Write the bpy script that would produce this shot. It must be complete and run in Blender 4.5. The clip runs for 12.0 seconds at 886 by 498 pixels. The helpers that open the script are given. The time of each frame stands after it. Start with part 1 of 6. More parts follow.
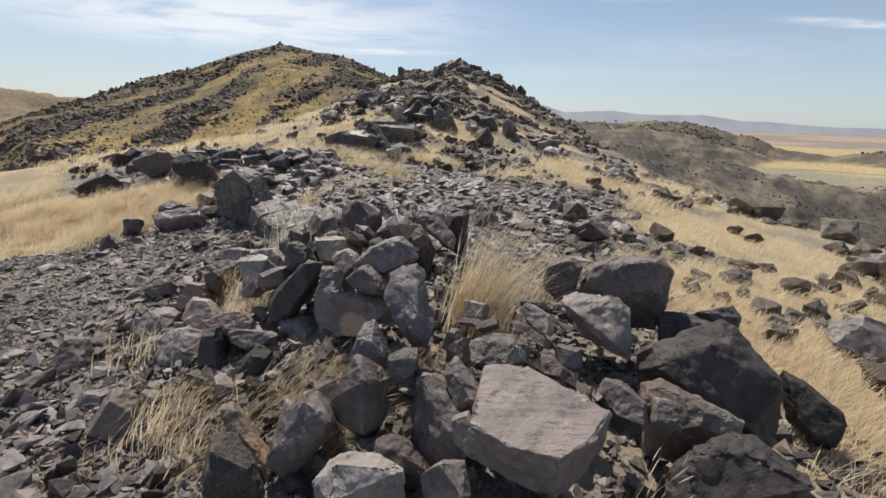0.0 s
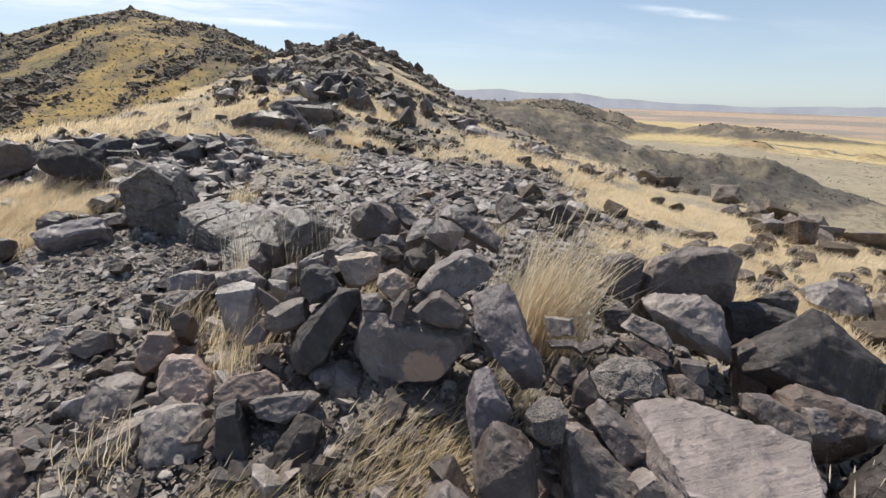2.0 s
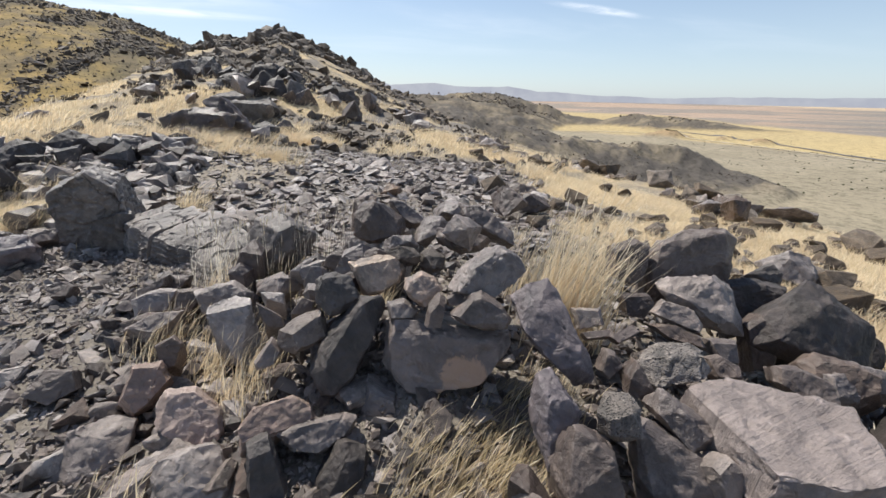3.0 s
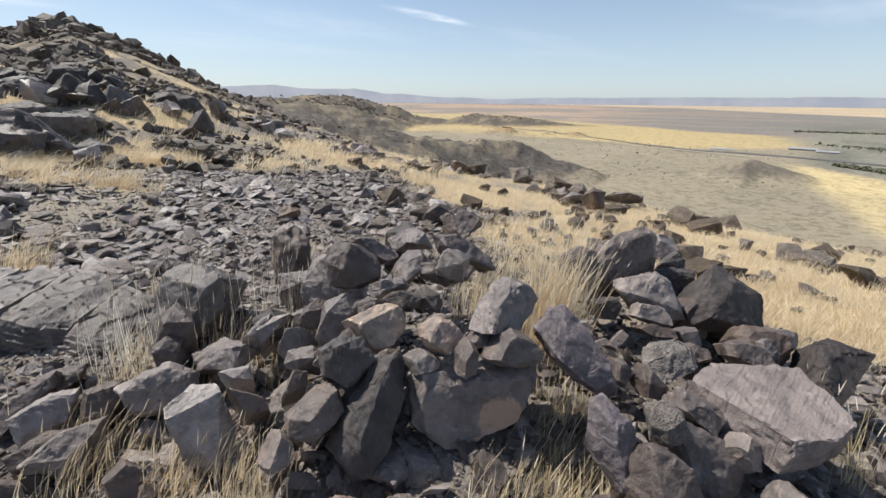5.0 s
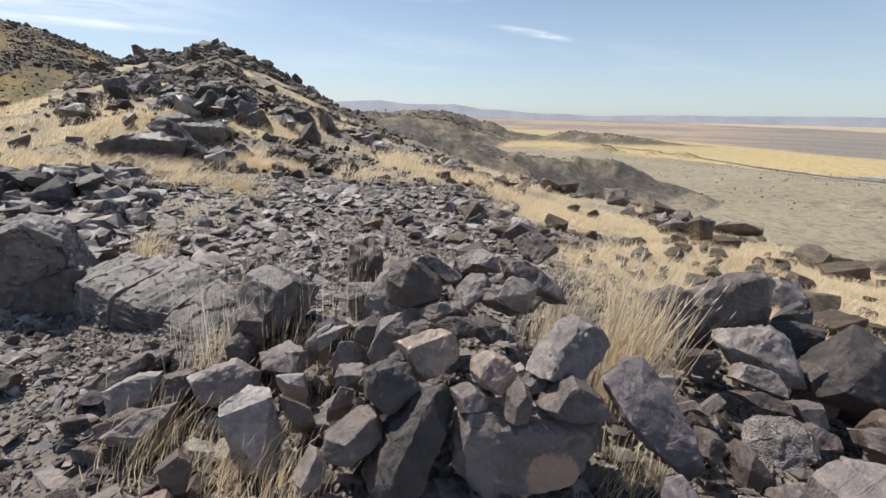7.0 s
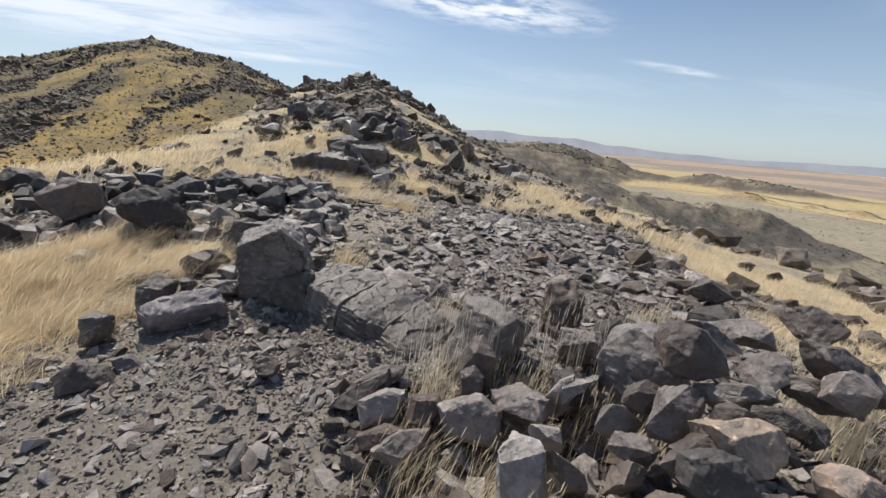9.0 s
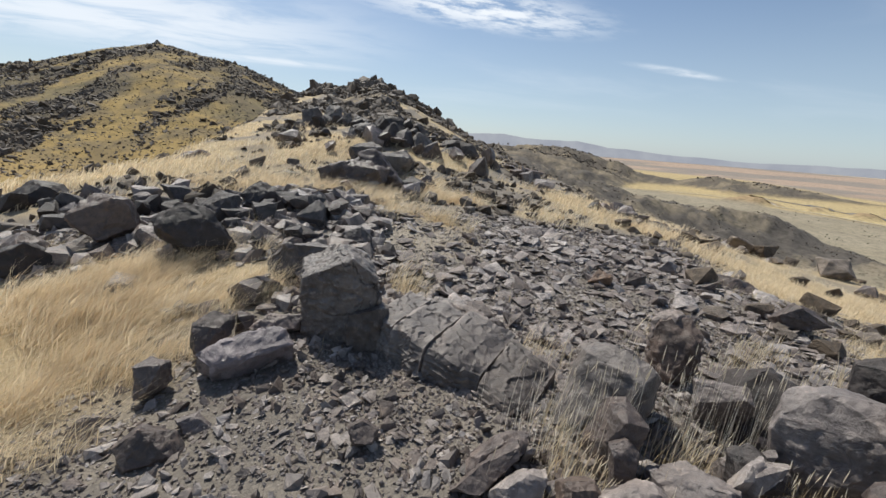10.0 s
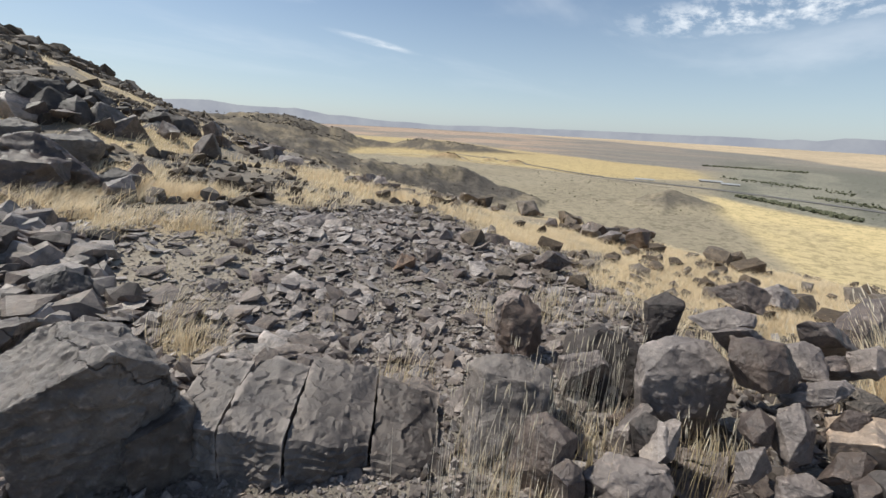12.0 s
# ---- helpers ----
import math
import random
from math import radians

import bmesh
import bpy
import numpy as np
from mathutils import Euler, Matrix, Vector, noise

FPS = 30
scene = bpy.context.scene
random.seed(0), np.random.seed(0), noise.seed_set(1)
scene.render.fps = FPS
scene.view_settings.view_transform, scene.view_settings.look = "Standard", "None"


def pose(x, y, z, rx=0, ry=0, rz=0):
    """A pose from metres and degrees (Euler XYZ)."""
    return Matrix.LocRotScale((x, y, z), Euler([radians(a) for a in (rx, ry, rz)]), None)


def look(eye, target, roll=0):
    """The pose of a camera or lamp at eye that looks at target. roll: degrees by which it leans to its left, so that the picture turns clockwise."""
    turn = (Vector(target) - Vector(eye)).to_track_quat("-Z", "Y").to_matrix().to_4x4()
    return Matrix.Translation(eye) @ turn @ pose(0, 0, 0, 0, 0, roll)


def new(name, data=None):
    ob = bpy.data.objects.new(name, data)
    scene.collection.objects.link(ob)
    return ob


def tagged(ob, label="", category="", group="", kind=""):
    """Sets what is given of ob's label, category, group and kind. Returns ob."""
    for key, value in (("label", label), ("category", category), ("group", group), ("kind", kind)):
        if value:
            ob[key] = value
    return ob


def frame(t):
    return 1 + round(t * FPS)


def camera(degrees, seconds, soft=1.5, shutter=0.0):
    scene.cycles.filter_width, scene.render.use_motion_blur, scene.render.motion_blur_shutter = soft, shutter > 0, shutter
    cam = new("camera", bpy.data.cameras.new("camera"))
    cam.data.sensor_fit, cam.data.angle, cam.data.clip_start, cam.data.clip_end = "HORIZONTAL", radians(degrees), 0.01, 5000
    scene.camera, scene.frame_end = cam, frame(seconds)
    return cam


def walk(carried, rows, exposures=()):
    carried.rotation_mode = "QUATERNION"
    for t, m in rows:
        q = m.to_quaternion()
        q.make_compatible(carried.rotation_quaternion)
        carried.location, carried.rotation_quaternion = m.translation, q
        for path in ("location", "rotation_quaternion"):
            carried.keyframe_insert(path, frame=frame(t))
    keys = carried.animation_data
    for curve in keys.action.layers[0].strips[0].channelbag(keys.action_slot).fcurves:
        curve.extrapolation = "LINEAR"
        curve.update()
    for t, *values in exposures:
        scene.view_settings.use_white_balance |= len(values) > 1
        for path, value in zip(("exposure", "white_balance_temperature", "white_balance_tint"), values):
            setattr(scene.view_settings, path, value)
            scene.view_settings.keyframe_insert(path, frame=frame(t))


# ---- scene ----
cam = camera(95.3, 12.0)
PATH = [
    (0, (0.056, 0.042, 1.535), (0.032, 1.945, 0.923), 1.8),
    (0.5, (-0.199, 0.187, 1.499), (-0.126, 2.079, 0.853), 1.9),
    (1, (-0.477, 0.303, 1.488), (-0.289, 2.177, 0.815), 2.1),
    (1.5, (-0.651, 0.497, 1.462), (-0.337, 2.35, 0.777), 2.0),
    (2, (-0.832, 0.66, 1.525), (-0.398, 2.486, 0.835), 1.6),
    (2.5, (-1.048, 0.719, 1.525), (-0.499, 2.51, 0.825), 1.2),
    (3, (-1.207, 0.901, 1.492), (-0.509, 2.637, 0.785), 1.0),
    (3.2, (-1.218, 1.035, 1.514), (-0.455, 2.742, 0.805), 1.1),
    (4.8, (-1.731, 1.395, 1.621), (-0.494, 2.807, 0.931), 0.5),
    (5, (-1.703, 1.395, 1.624), (-0.454, 2.796, 0.933), 0.5),
    (5.5, (-1.641, 1.397, 1.608), (-0.411, 2.814, 0.914), 0.1),
    (6, (-1.63, 1.419, 1.613), (-0.476, 2.902, 0.926), 0.2),
    (6.5, (-1.6, 1.405, 1.604), (-0.552, 2.975, 0.942), 0.5),
    (7, (-1.532, 1.445, 1.629), (-0.61, 3.104, 0.997), 1.2),
    (7.5, (-1.635, 1.491, 1.639), (-0.84, 3.228, 1.045), 2.2),
    (7.7, (-1.742, 1.52, 1.622), (-0.993, 3.284, 1.051), 2.8),
    (9.3, (-2.453, 2.045, 1.671), (-2.025, 3.927, 1.149), 4.6),
    (9.5, (-2.566, 2.182, 1.699), (-2.144, 4.067, 1.181), 4.7),
    (10, (-2.903, 2.48, 1.705), (-2.457, 4.361, 1.193), 4.3),
    (10.5, (-3.194, 2.671, 1.807), (-2.648, 4.525, 1.293), 3.9),
    (11, (-3.22, 2.913, 1.796), (-2.485, 4.698, 1.272), 3.1),
    (11.5, (-3.131, 3.25, 1.805), (-2.055, 4.84, 1.244), 2.7),
    (12, (-3.149, 3.424, 1.814), (-1.681, 4.654, 1.236), 3.1),
]
walk(cam, [(t, look(eye, target, roll)) for t, eye, target, roll in PATH], exposures=[(0, -0.02, 6420, 10), (1.5, 0.14, 6320, 10), (3, 0.3, 6220, 10), (5.5, 0.18, 6180, 10), (7.5, 0.15, 6220, 10), (9.5, 0.0, 6220, 9), (10.5, -0.08, 6220, 8), (11, -0.15, 6200, 8), (12, 0.02, 6230, 8)])

# ---- light ----
SUN_AZ, SUN_EL = 22.0, 55.0
to_sun = Vector((-math.sin(radians(SUN_AZ)) * math.cos(radians(SUN_EL)), math.cos(radians(SUN_AZ)) * math.cos(radians(SUN_EL)), math.sin(radians(SUN_EL))))
sun = new("sun", bpy.data.lights.new("sun", "SUN"))
sun.data.energy, sun.data.angle, sun.data.color = 5.0, radians(0.6), (1.0, 0.93, 0.81)
sun.matrix_world = Matrix.Translation((0, 0, 60)) @ to_sun.to_track_quat("Z", "Y").to_matrix().to_4x4()

world = bpy.data.worlds.new("sky")
world.use_nodes = True
scene.world = world


def link(nt, a, b):
    nt.links.new(a, b)


def node(nt, kind, **values):
    n = nt.nodes.new(kind)
    for k, v in values.items():
        n.inputs[k.replace("_", " ")].default_value = v
    return n


def mixed(nt, fac, a, b, how="MIX"):
    """A colour mix; each input is a socket or a plain value."""
    n = nt.nodes.new("ShaderNodeMix")
    n.data_type, n.blend_type = "RGBA", how
    for sock, v in ((n.inputs[0], fac), (n.inputs[6], a), (n.inputs[7], b)):
        if hasattr(v, "is_linked"):
            link(nt, v, sock)
        elif sock == n.inputs[0]:
            sock.default_value = v
        else:
            sock.default_value = (*v, 1)
    return n.outputs[2]


def ramp(nt, fac, lo, hi, a=0.0, b=1.0):
    n = nt.nodes.new("ShaderNodeMapRange")
    n.interpolation_type = "SMOOTHSTEP"
    link(nt, fac, n.inputs[0])
    for i, v in enumerate((lo, hi, a, b)):
        n.inputs[i + 1].default_value = v
    return n.outputs[0]


def maths(nt, how, a, b=0.0):
    n = nt.nodes.new("ShaderNodeMath")
    n.operation = how
    for sock, v in ((n.inputs[0], a), (n.inputs[1], b)):
        if hasattr(v, "is_linked"):
            link(nt, v, sock)
        else:
            sock.default_value = v
    return n.outputs[0]


def noise_tex(nt, vec, scale, detail=4.0, rough=0.55, distort=0.0):
    n = node(nt, "ShaderNodeTexNoise", Scale=scale, Detail=detail, Roughness=rough, Distortion=distort)
    link(nt, vec, n.inputs["Vector"])
    return n.outputs["Fac"]


nt = world.node_tree
nt.nodes.clear()
sky = nt.nodes.new("ShaderNodeTexSky")
sky.sky_type, sky.sun_disc = "NISHITA", False
sky.sun_elevation, sky.sun_rotation = radians(SUN_EL), radians(-SUN_AZ)
sky.altitude, sky.air_density, sky.dust_density, sky.ozone_density = 900, 1.0, 1.2, 1.0
coord = nt.nodes.new("ShaderNodeTexCoord")
split = nt.nodes.new("ShaderNodeSeparateXYZ")
link(nt, coord.outputs["Generated"], split.inputs[0])
up = maths(nt, "MAXIMUM", maths(nt, "ADD", split.outputs[2], 0.06), 0.02)
flat = nt.nodes.new("ShaderNodeCombineXYZ")
link(nt, maths(nt, "DIVIDE", split.outputs[0], up), flat.inputs[0])
link(nt, maths(nt, "DIVIDE", split.outputs[1], up), flat.inputs[1])
stretch = nt.nodes.new("ShaderNodeMapping")
stretch.inputs["Scale"].default_value = (0.55, 1.0, 1.0)
stretch.inputs["Location"].default_value = (0.35, 0.2, 0.0)
stretch.inputs["Rotation"].default_value = (0, 0, radians(-12))
link(nt, flat.outputs[0], stretch.inputs[0])


def cloud_area(x, y, wide, deep):
    """1 at one spot of the cloud layer, falling to 0 around it."""
    d = nt.nodes.new("ShaderNodeMapping")
    d.vector_type = "TEXTURE"
    d.inputs["Location"].default_value = (x, y, 0)
    d.inputs["Scale"].default_value = (wide, deep, 1)
    link(nt, flat.outputs[0], d.inputs[0])
    n = nt.nodes.new("ShaderNodeVectorMath")
    n.operation = "LENGTH"
    link(nt, d.outputs[0], n.inputs[0])
    return ramp(nt, n.outputs["Value"], 1.0, 0.1)


broad = noise_tex(nt, stretch.outputs[0], 0.55, 6, 0.55, 0.4)
fleece = noise_tex(nt, stretch.outputs[0], 7.0, 6, 0.62)
wisp = noise_tex(nt, stretch.outputs[0], 2.2, 6, 0.6, 0.5)
thin = ramp(nt, broad, 0.48, 0.8, 0.0, 0.35)
left = maths(nt, "MULTIPLY", cloud_area(-1.9, 3.8, 2.8, 1.9), ramp(nt, wisp, 0.27, 0.58, 0.08, 0.85))
puff = maths(nt, "MULTIPLY", cloud_area(0.8, 2.75, 1.15, 0.5), ramp(nt, fleece, 0.36, 0.6))
tail = maths(nt, "MULTIPLY", cloud_area(2.8, 3.3, 0.7, 0.15), ramp(nt, fleece, 0.3, 0.75, 0.1, 0.7))
more = maths(nt, "MULTIPLY", cloud_area(3.45, 0.4, 0.6, 1.1), ramp(nt, fleece, 0.4, 0.66))
streak = maths(nt, "MULTIPLY", cloud_area(-0.9, 4.95, 1.3, 0.3), ramp(nt, wisp, 0.3, 0.6, 0.2, 0.8))
more = maths(nt, "MAXIMUM", more, streak)
cover = maths(nt, "MAXIMUM", maths(nt, "MAXIMUM", thin, left), maths(nt, "MAXIMUM", puff, maths(nt, "MAXIMUM", tail, more)))
cover = maths(nt, "MULTIPLY", cover, ramp(nt, split.outputs[2], 0.05, 0.16))
hazy = mixed(nt, ramp(nt, split.outputs[2], 0.4, -0.02, 0.03, 0.55), sky.outputs[0], (5.8, 6.7, 7.3))
cloudy = mixed(nt, cover, hazy, (9.4, 9.6, 9.9))
back = node(nt, "ShaderNodeBackground", Strength=0.101)
link(nt, cloudy, back.inputs["Color"])
out = nt.nodes.new("ShaderNodeOutputWorld")
link(nt, back.outputs[0], out.inputs[0])

# ---- materials ----


def shader(name):
    m = bpy.data.materials.new(name)
    m.use_nodes = True
    t = m.node_tree
    return m, t, t.nodes["Principled BSDF"], t.nodes.new("ShaderNodeTexCoord").outputs["Object"]


def bump(t, bsdf, height, strength, distance):
    b = node(t, "ShaderNodeBump", Strength=strength, Distance=distance)
    link(t, height, b.inputs["Height"])
    link(t, b.outputs[0], bsdf.inputs["Normal"])


def rock_material(name, dark, light, stain, pits=0.0, rough=0.5, island=False, cracks=0.0, patch=None, seams=False):
    m, t, bsdf, co = shader(name)
    if island:
        rnd = t.nodes.new("ShaderNodeNewGeometry").outputs["Random Per Island"]
    else:
        rnd = t.nodes.new("ShaderNodeObjectInfo").outputs["Random"]
    big = noise_tex(t, co, 4.0, 6, 0.62, 0.5)
    pores = node(t, "ShaderNodeTexVoronoi", Scale=110.0)
    link(t, co, pores.inputs["Vector"])
    pore = pores.outputs["Distance"]
    grain = noise_tex(t, co, 60.0, 7, 0.72)
    mid = noise_tex(t, co, 15.0, 6, 0.64, 0.8)
    sand = noise_tex(t, co, 210.0, 3, 0.65)
    c = mixed(t, ramp(t, big, 0.34, 0.66), dark, light)
    c = mixed(t, ramp(t, mid, 0.54, 0.7, 0.0, 0.5), c, stain)
    c = mixed(t, ramp(t, mid, 0.46, 0.33, 0.0, 0.45), c, tuple(v * 0.6 for v in dark))
    c = mixed(t, ramp(t, grain, 0.5, 0.78, 0.0, 0.3), c, tuple(min(1, v * 1.5) for v in light))
    c = mixed(t, ramp(t, sand, 0.6, 0.76, 0.0, 0.2), c, tuple(min(1, v * 1.9) for v in light))
    c = mixed(t, ramp(t, grain, 0.44, 0.28, 0.0, 0.35), c, tuple(v * 0.5 for v in dark))
    if pits > 0.5:
        c = mixed(t, ramp(t, pore, 0.34, 0.1, 0.0, min(0.6, pits * 0.6)), c, tuple(v * 0.4 for v in dark))
    seam = None
    if seams:
        # fine parallel parting lines
        lay = t.nodes.new("ShaderNodeMapping")
        lay.inputs["Rotation"].default_value = (0.35, 0.2, 0.9)
        lay.inputs["Scale"].default_value = (3.0, 34.0, 3.0)
        link(t, co, lay.inputs[0])
        seam = noise_tex(t, lay.outputs[0], 1.0, 6, 0.62, 0.7)
        c = mixed(t, ramp(t, seam, 0.42, 0.3, 0.0, 0.6), c, tuple(v * 0.55 for v in dark))
    if patch:
        # a broken rusty face with a ragged edge
        p = node(t, "ShaderNodeVectorMath")
        p.operation = "DISTANCE"
        link(t, co, p.inputs[0])
        p.inputs[1].default_value = patch[0]
        ragged = maths(t, "ADD", p.outputs["Value"], maths(t, "MULTIPLY", maths(t, "SUBTRACT", mid, 0.5), 0.16))
        c = mixed(t, ramp(t, ragged, patch[1] + 0.012, patch[1] - 0.012, 0.0, 0.85), c, (0.42, 0.25, 0.145))
    edge = None
    if cracks:
        # thin dark joints that wander through the block
        warp = t.nodes.new("ShaderNodeVectorMath")
        warp.operation = "MULTIPLY_ADD"
        nz = node(t, "ShaderNodeTexNoise", Scale=7.0, Detail=4.0)
        link(t, co, nz.inputs["Vector"])
        link(t, nz.outputs["Color"], warp.inputs[0])
        warp.inputs[1].default_value = (0.3, 0.3, 0.3)
        link(t, co, warp.inputs[2])
        vor = node(t, "ShaderNodeTexVoronoi", Scale=cracks)
        vor.feature = "DISTANCE_TO_EDGE"
        link(t, warp.outputs[0], vor.inputs["Vector"])
        edge = ramp(t, vor.outputs["Distance"], 0.0, 0.006, 0.35, 1.0)
        c = mixed(t, edge, tuple(v * 0.35 for v in dark), c)
    if not island:
        # rubbed edges
        worn = t.nodes.new("ShaderNodeNewGeometry").outputs["Pointiness"]
        worn = maths(t, "MULTIPLY", ramp(t, worn, 0.51, 0.57), ramp(t, mid, 0.35, 0.6, 0.25, 0.85))
        c = mixed(t, worn, c, tuple(min(1, v * 1.75) for v in light))
    tone = t.nodes.new("ShaderNodeHueSaturation")
    link(t, c, tone.inputs["Color"])
    link(t, ramp(t, rnd, 0, 1, 0.62, 1.25 if island else 1.45), tone.inputs["Value"])
    link(t, ramp(t, rnd, 1, 0, 0.7, 1.25), tone.inputs["Saturation"])
    link(t, tone.outputs[0], bsdf.inputs["Base Color"])
    link(t, ramp(t, mid, 0.2, 0.8, rough - 0.14, rough + 0.12), bsdf.inputs["Roughness"])
    bsdf.inputs["Specular IOR Level"].default_value = 0.5
    height = maths(t, "ADD", maths(t, "MULTIPLY", mid, 0.62), maths(t, "MULTIPLY", grain, 0.2))
    height = maths(t, "ADD", height, maths(t, "MULTIPLY", sand, 0.05))
    if pits > 0.5:
        height = maths(t, "ADD", height, maths(t, "MULTIPLY", ramp(t, pore, 0.08, 0.5), pits * 0.45))
    if seam is not None:
        height = maths(t, "ADD", height, maths(t, "MULTIPLY", seam, 0.6))
    if edge is not None:
        height = maths(t, "ADD", height, maths(t, "MULTIPLY", edge, 0.9))
    bump(t, bsdf, height, 1.0, 0.022)
    return m


DARK = rock_material("dark_varnished_rock", (0.080, 0.064, 0.059), (0.172, 0.139, 0.122), (0.298, 0.227, 0.186), pits=0.3)
BLACK = rock_material("black_varnished_rock", (0.035, 0.030, 0.027), (0.073, 0.059, 0.054), (0.111, 0.088, 0.074), pits=0.2, rough=0.66)
BROWN = rock_material("brown_grey_rock", (0.113, 0.089, 0.076), (0.213, 0.164, 0.138), (0.284, 0.209, 0.164), pits=0.35)
GREY = rock_material("grey_rock", (0.160, 0.133, 0.119), (0.300, 0.251, 0.221), (0.391, 0.318, 0.260), pits=0.3)
ROUGH = rock_material("pitted_rock", (0.082, 0.073, 0.066), (0.211, 0.179, 0.157), (0.302, 0.256, 0.214), pits=0.8, rough=0.8)
TAN = rock_material("broken_tan_rock", (0.169, 0.137, 0.114), (0.442, 0.325, 0.234), (0.546, 0.429, 0.325), pits=0.3)
ORANGE = rock_material("rusty_rock", (0.149, 0.121, 0.105), (0.378, 0.257, 0.182), (0.486, 0.338, 0.230), pits=0.3)
PALE = rock_material("pale_weathered_rock", (0.159, 0.129, 0.116), (0.256, 0.209, 0.189), (0.308, 0.249, 0.218), rough=0.62, pits=0.05, seams=True)
PINK = rock_material("pinkish_rock", (0.273, 0.212, 0.180), (0.472, 0.360, 0.310), (0.522, 0.422, 0.348), pits=0.3)
PINKB = rock_material("pink_brown_rock", (0.131, 0.115, 0.120), (0.274, 0.233, 0.234), (0.342, 0.299, 0.296), pits=0.25)
BED = rock_material("bedrock", (0.080, 0.068, 0.062), (0.166, 0.141, 0.124), (0.253, 0.209, 0.173), rough=0.5, cracks=0.6)
CRAGGY = rock_material("outcrop_rock", (0.056, 0.048, 0.043), (0.117, 0.099, 0.087), (0.178, 0.147, 0.122), rough=0.7)
MANG = rock_material("rust_faced_rock", (0.110, 0.087, 0.078), (0.185, 0.144, 0.128), (0.246, 0.183, 0.149), patch=((0.07, -0.08, -0.07), 0.12), pits=0.25)
SHARD = rock_material("slaty_shards", (0.121, 0.102, 0.092), (0.315, 0.262, 0.228), (0.482, 0.389, 0.308), island=True)
SLATE = rock_material("slaty_plate_rock", (0.121, 0.102, 0.092), (0.315, 0.262, 0.228), (0.482, 0.389, 0.308))
# dark volcanic rubble, coloured darker still to stand in for shade in the gaps
RUBBLE = rock_material("gap_shade_rubble", (0.046, 0.036, 0.031), (0.112, 0.088, 0.074), (0.183, 0.142, 0.111), island=True)
FARROCK = rock_material("hill_rock", (0.074, 0.058, 0.044), (0.158, 0.122, 0.090), (0.260, 0.194, 0.130), rough=0.82, island=True)
SLOPE = rock_material("slope_rock", (0.074, 0.058, 0.044), (0.158, 0.122, 0.090), (0.260, 0.194, 0.130), rough=0.82)


def grass_material(name, low, high, shine=0.5):
    m, t, bsdf, co = shader(name)
    rnd = t.nodes.new("ShaderNodeNewGeometry").outputs["Random Per Island"]
    c = mixed(t, rnd, low, high)
    c = mixed(t, ramp(t, noise_tex(t, co, 1.3, 3), 0.35, 0.7, 0.0, 0.5), c, tuple(v * 0.85 for v in low))
    link(t, c, bsdf.inputs["Base Color"])
    bsdf.inputs["Roughness"].default_value = 0.6
    thin = t.nodes.new("ShaderNodeBsdfTranslucent")
    link(t, c, thin.inputs[0])
    both = node(t, "ShaderNodeMixShader", Fac=shine)
    link(t, bsdf.outputs[0], both.inputs[1])
    link(t, thin.outputs[0], both.inputs[2])
    link(t, both.outputs[0], t.nodes["Material Output"].inputs[0])
    return m


STRAW = grass_material("dry_straw", (0.68, 0.545, 0.35), (0.9, 0.8, 0.61))
SEED = grass_material("pale_seed_heads", (0.74, 0.66, 0.52), (0.92, 0.87, 0.76))
DULL = grass_material("old_dull_straw", (0.45, 0.36, 0.21), (0.7, 0.58, 0.36))

# ---- the lie of the land ----


def lattice(ix, iy, seed):
    h = (ix.astype(np.int64) * 374761393 + iy.astype(np.int64) * 668265263 + seed * 144665) & 0xFFFFFFFF
    h = ((h ^ (h >> 13)) * 1274126177) & 0xFFFFFFFF
    return ((h ^ (h >> 16)) & 0xFFFF) / 65535.0


def wave(x, y, seed=0):
    """Smooth value noise, 0 to 1."""
    ix, iy = np.floor(x), np.floor(y)
    fx, fy = x - ix, y - iy
    fx, fy = fx * fx * (3 - 2 * fx), fy * fy * (3 - 2 * fy)
    a, b = lattice(ix, iy, seed), lattice(ix + 1, iy, seed)
    c, d = lattice(ix, iy + 1, seed), lattice(ix + 1, iy + 1, seed)
    return (a * (1 - fx) + b * fx) * (1 - fy) + (c * (1 - fx) + d * fx) * fy


def waves(x, y, size, octaves=4, seed=0, gain=0.5):
    total, amp, norm = 0, 1.0, 0
    for k in range(octaves):
        total = total + amp * wave(x / size + 17.3 * k, y / size - 9.1 * k, seed + k)
        norm += amp
        amp, size = amp * gain, size / 2.03
    return total / norm


def smooth(v, lo, hi):
    s = np.clip((v - lo) / (hi - lo), 0, 1)
    return s * s * (3 - 2 * s)


HUB = (-1.5, 2.0)
EYE_Z = 1.62
PLAIN = -60.0
# the ridge that the walk follows: bearing (left positive), elevation of its crest, distance
CREST_AZ = (-180, -150, -110, -90, -77, -66, -57, -42, -33, -27, -23, -18, -13.3, -9, -5.7, -1.9, 2.5, 4.2, 8, 14, 20, 27, 38, 47, 60, 80, 120, 180)
CREST_EL = (-12, -14, -15.5, -15, -13.7, -12.4, -11.1, -8.9, -6.8, -4.3, -3.0, -0.8, 1.5, 3.8, 5.4, 7.0, 5.3, 5.8, 4.2, 1.0, -1.6, -4, -6.5, -8.5, -9, -9, -10, -12)
CREST_D = (15, 14, 14, 14, 15, 16, 17, 18, 22, 30, 42, 58, 76, 92, 100, 102, 95, 90, 62, 30, 19, 15, 13, 12, 13, 15, 15, 15)
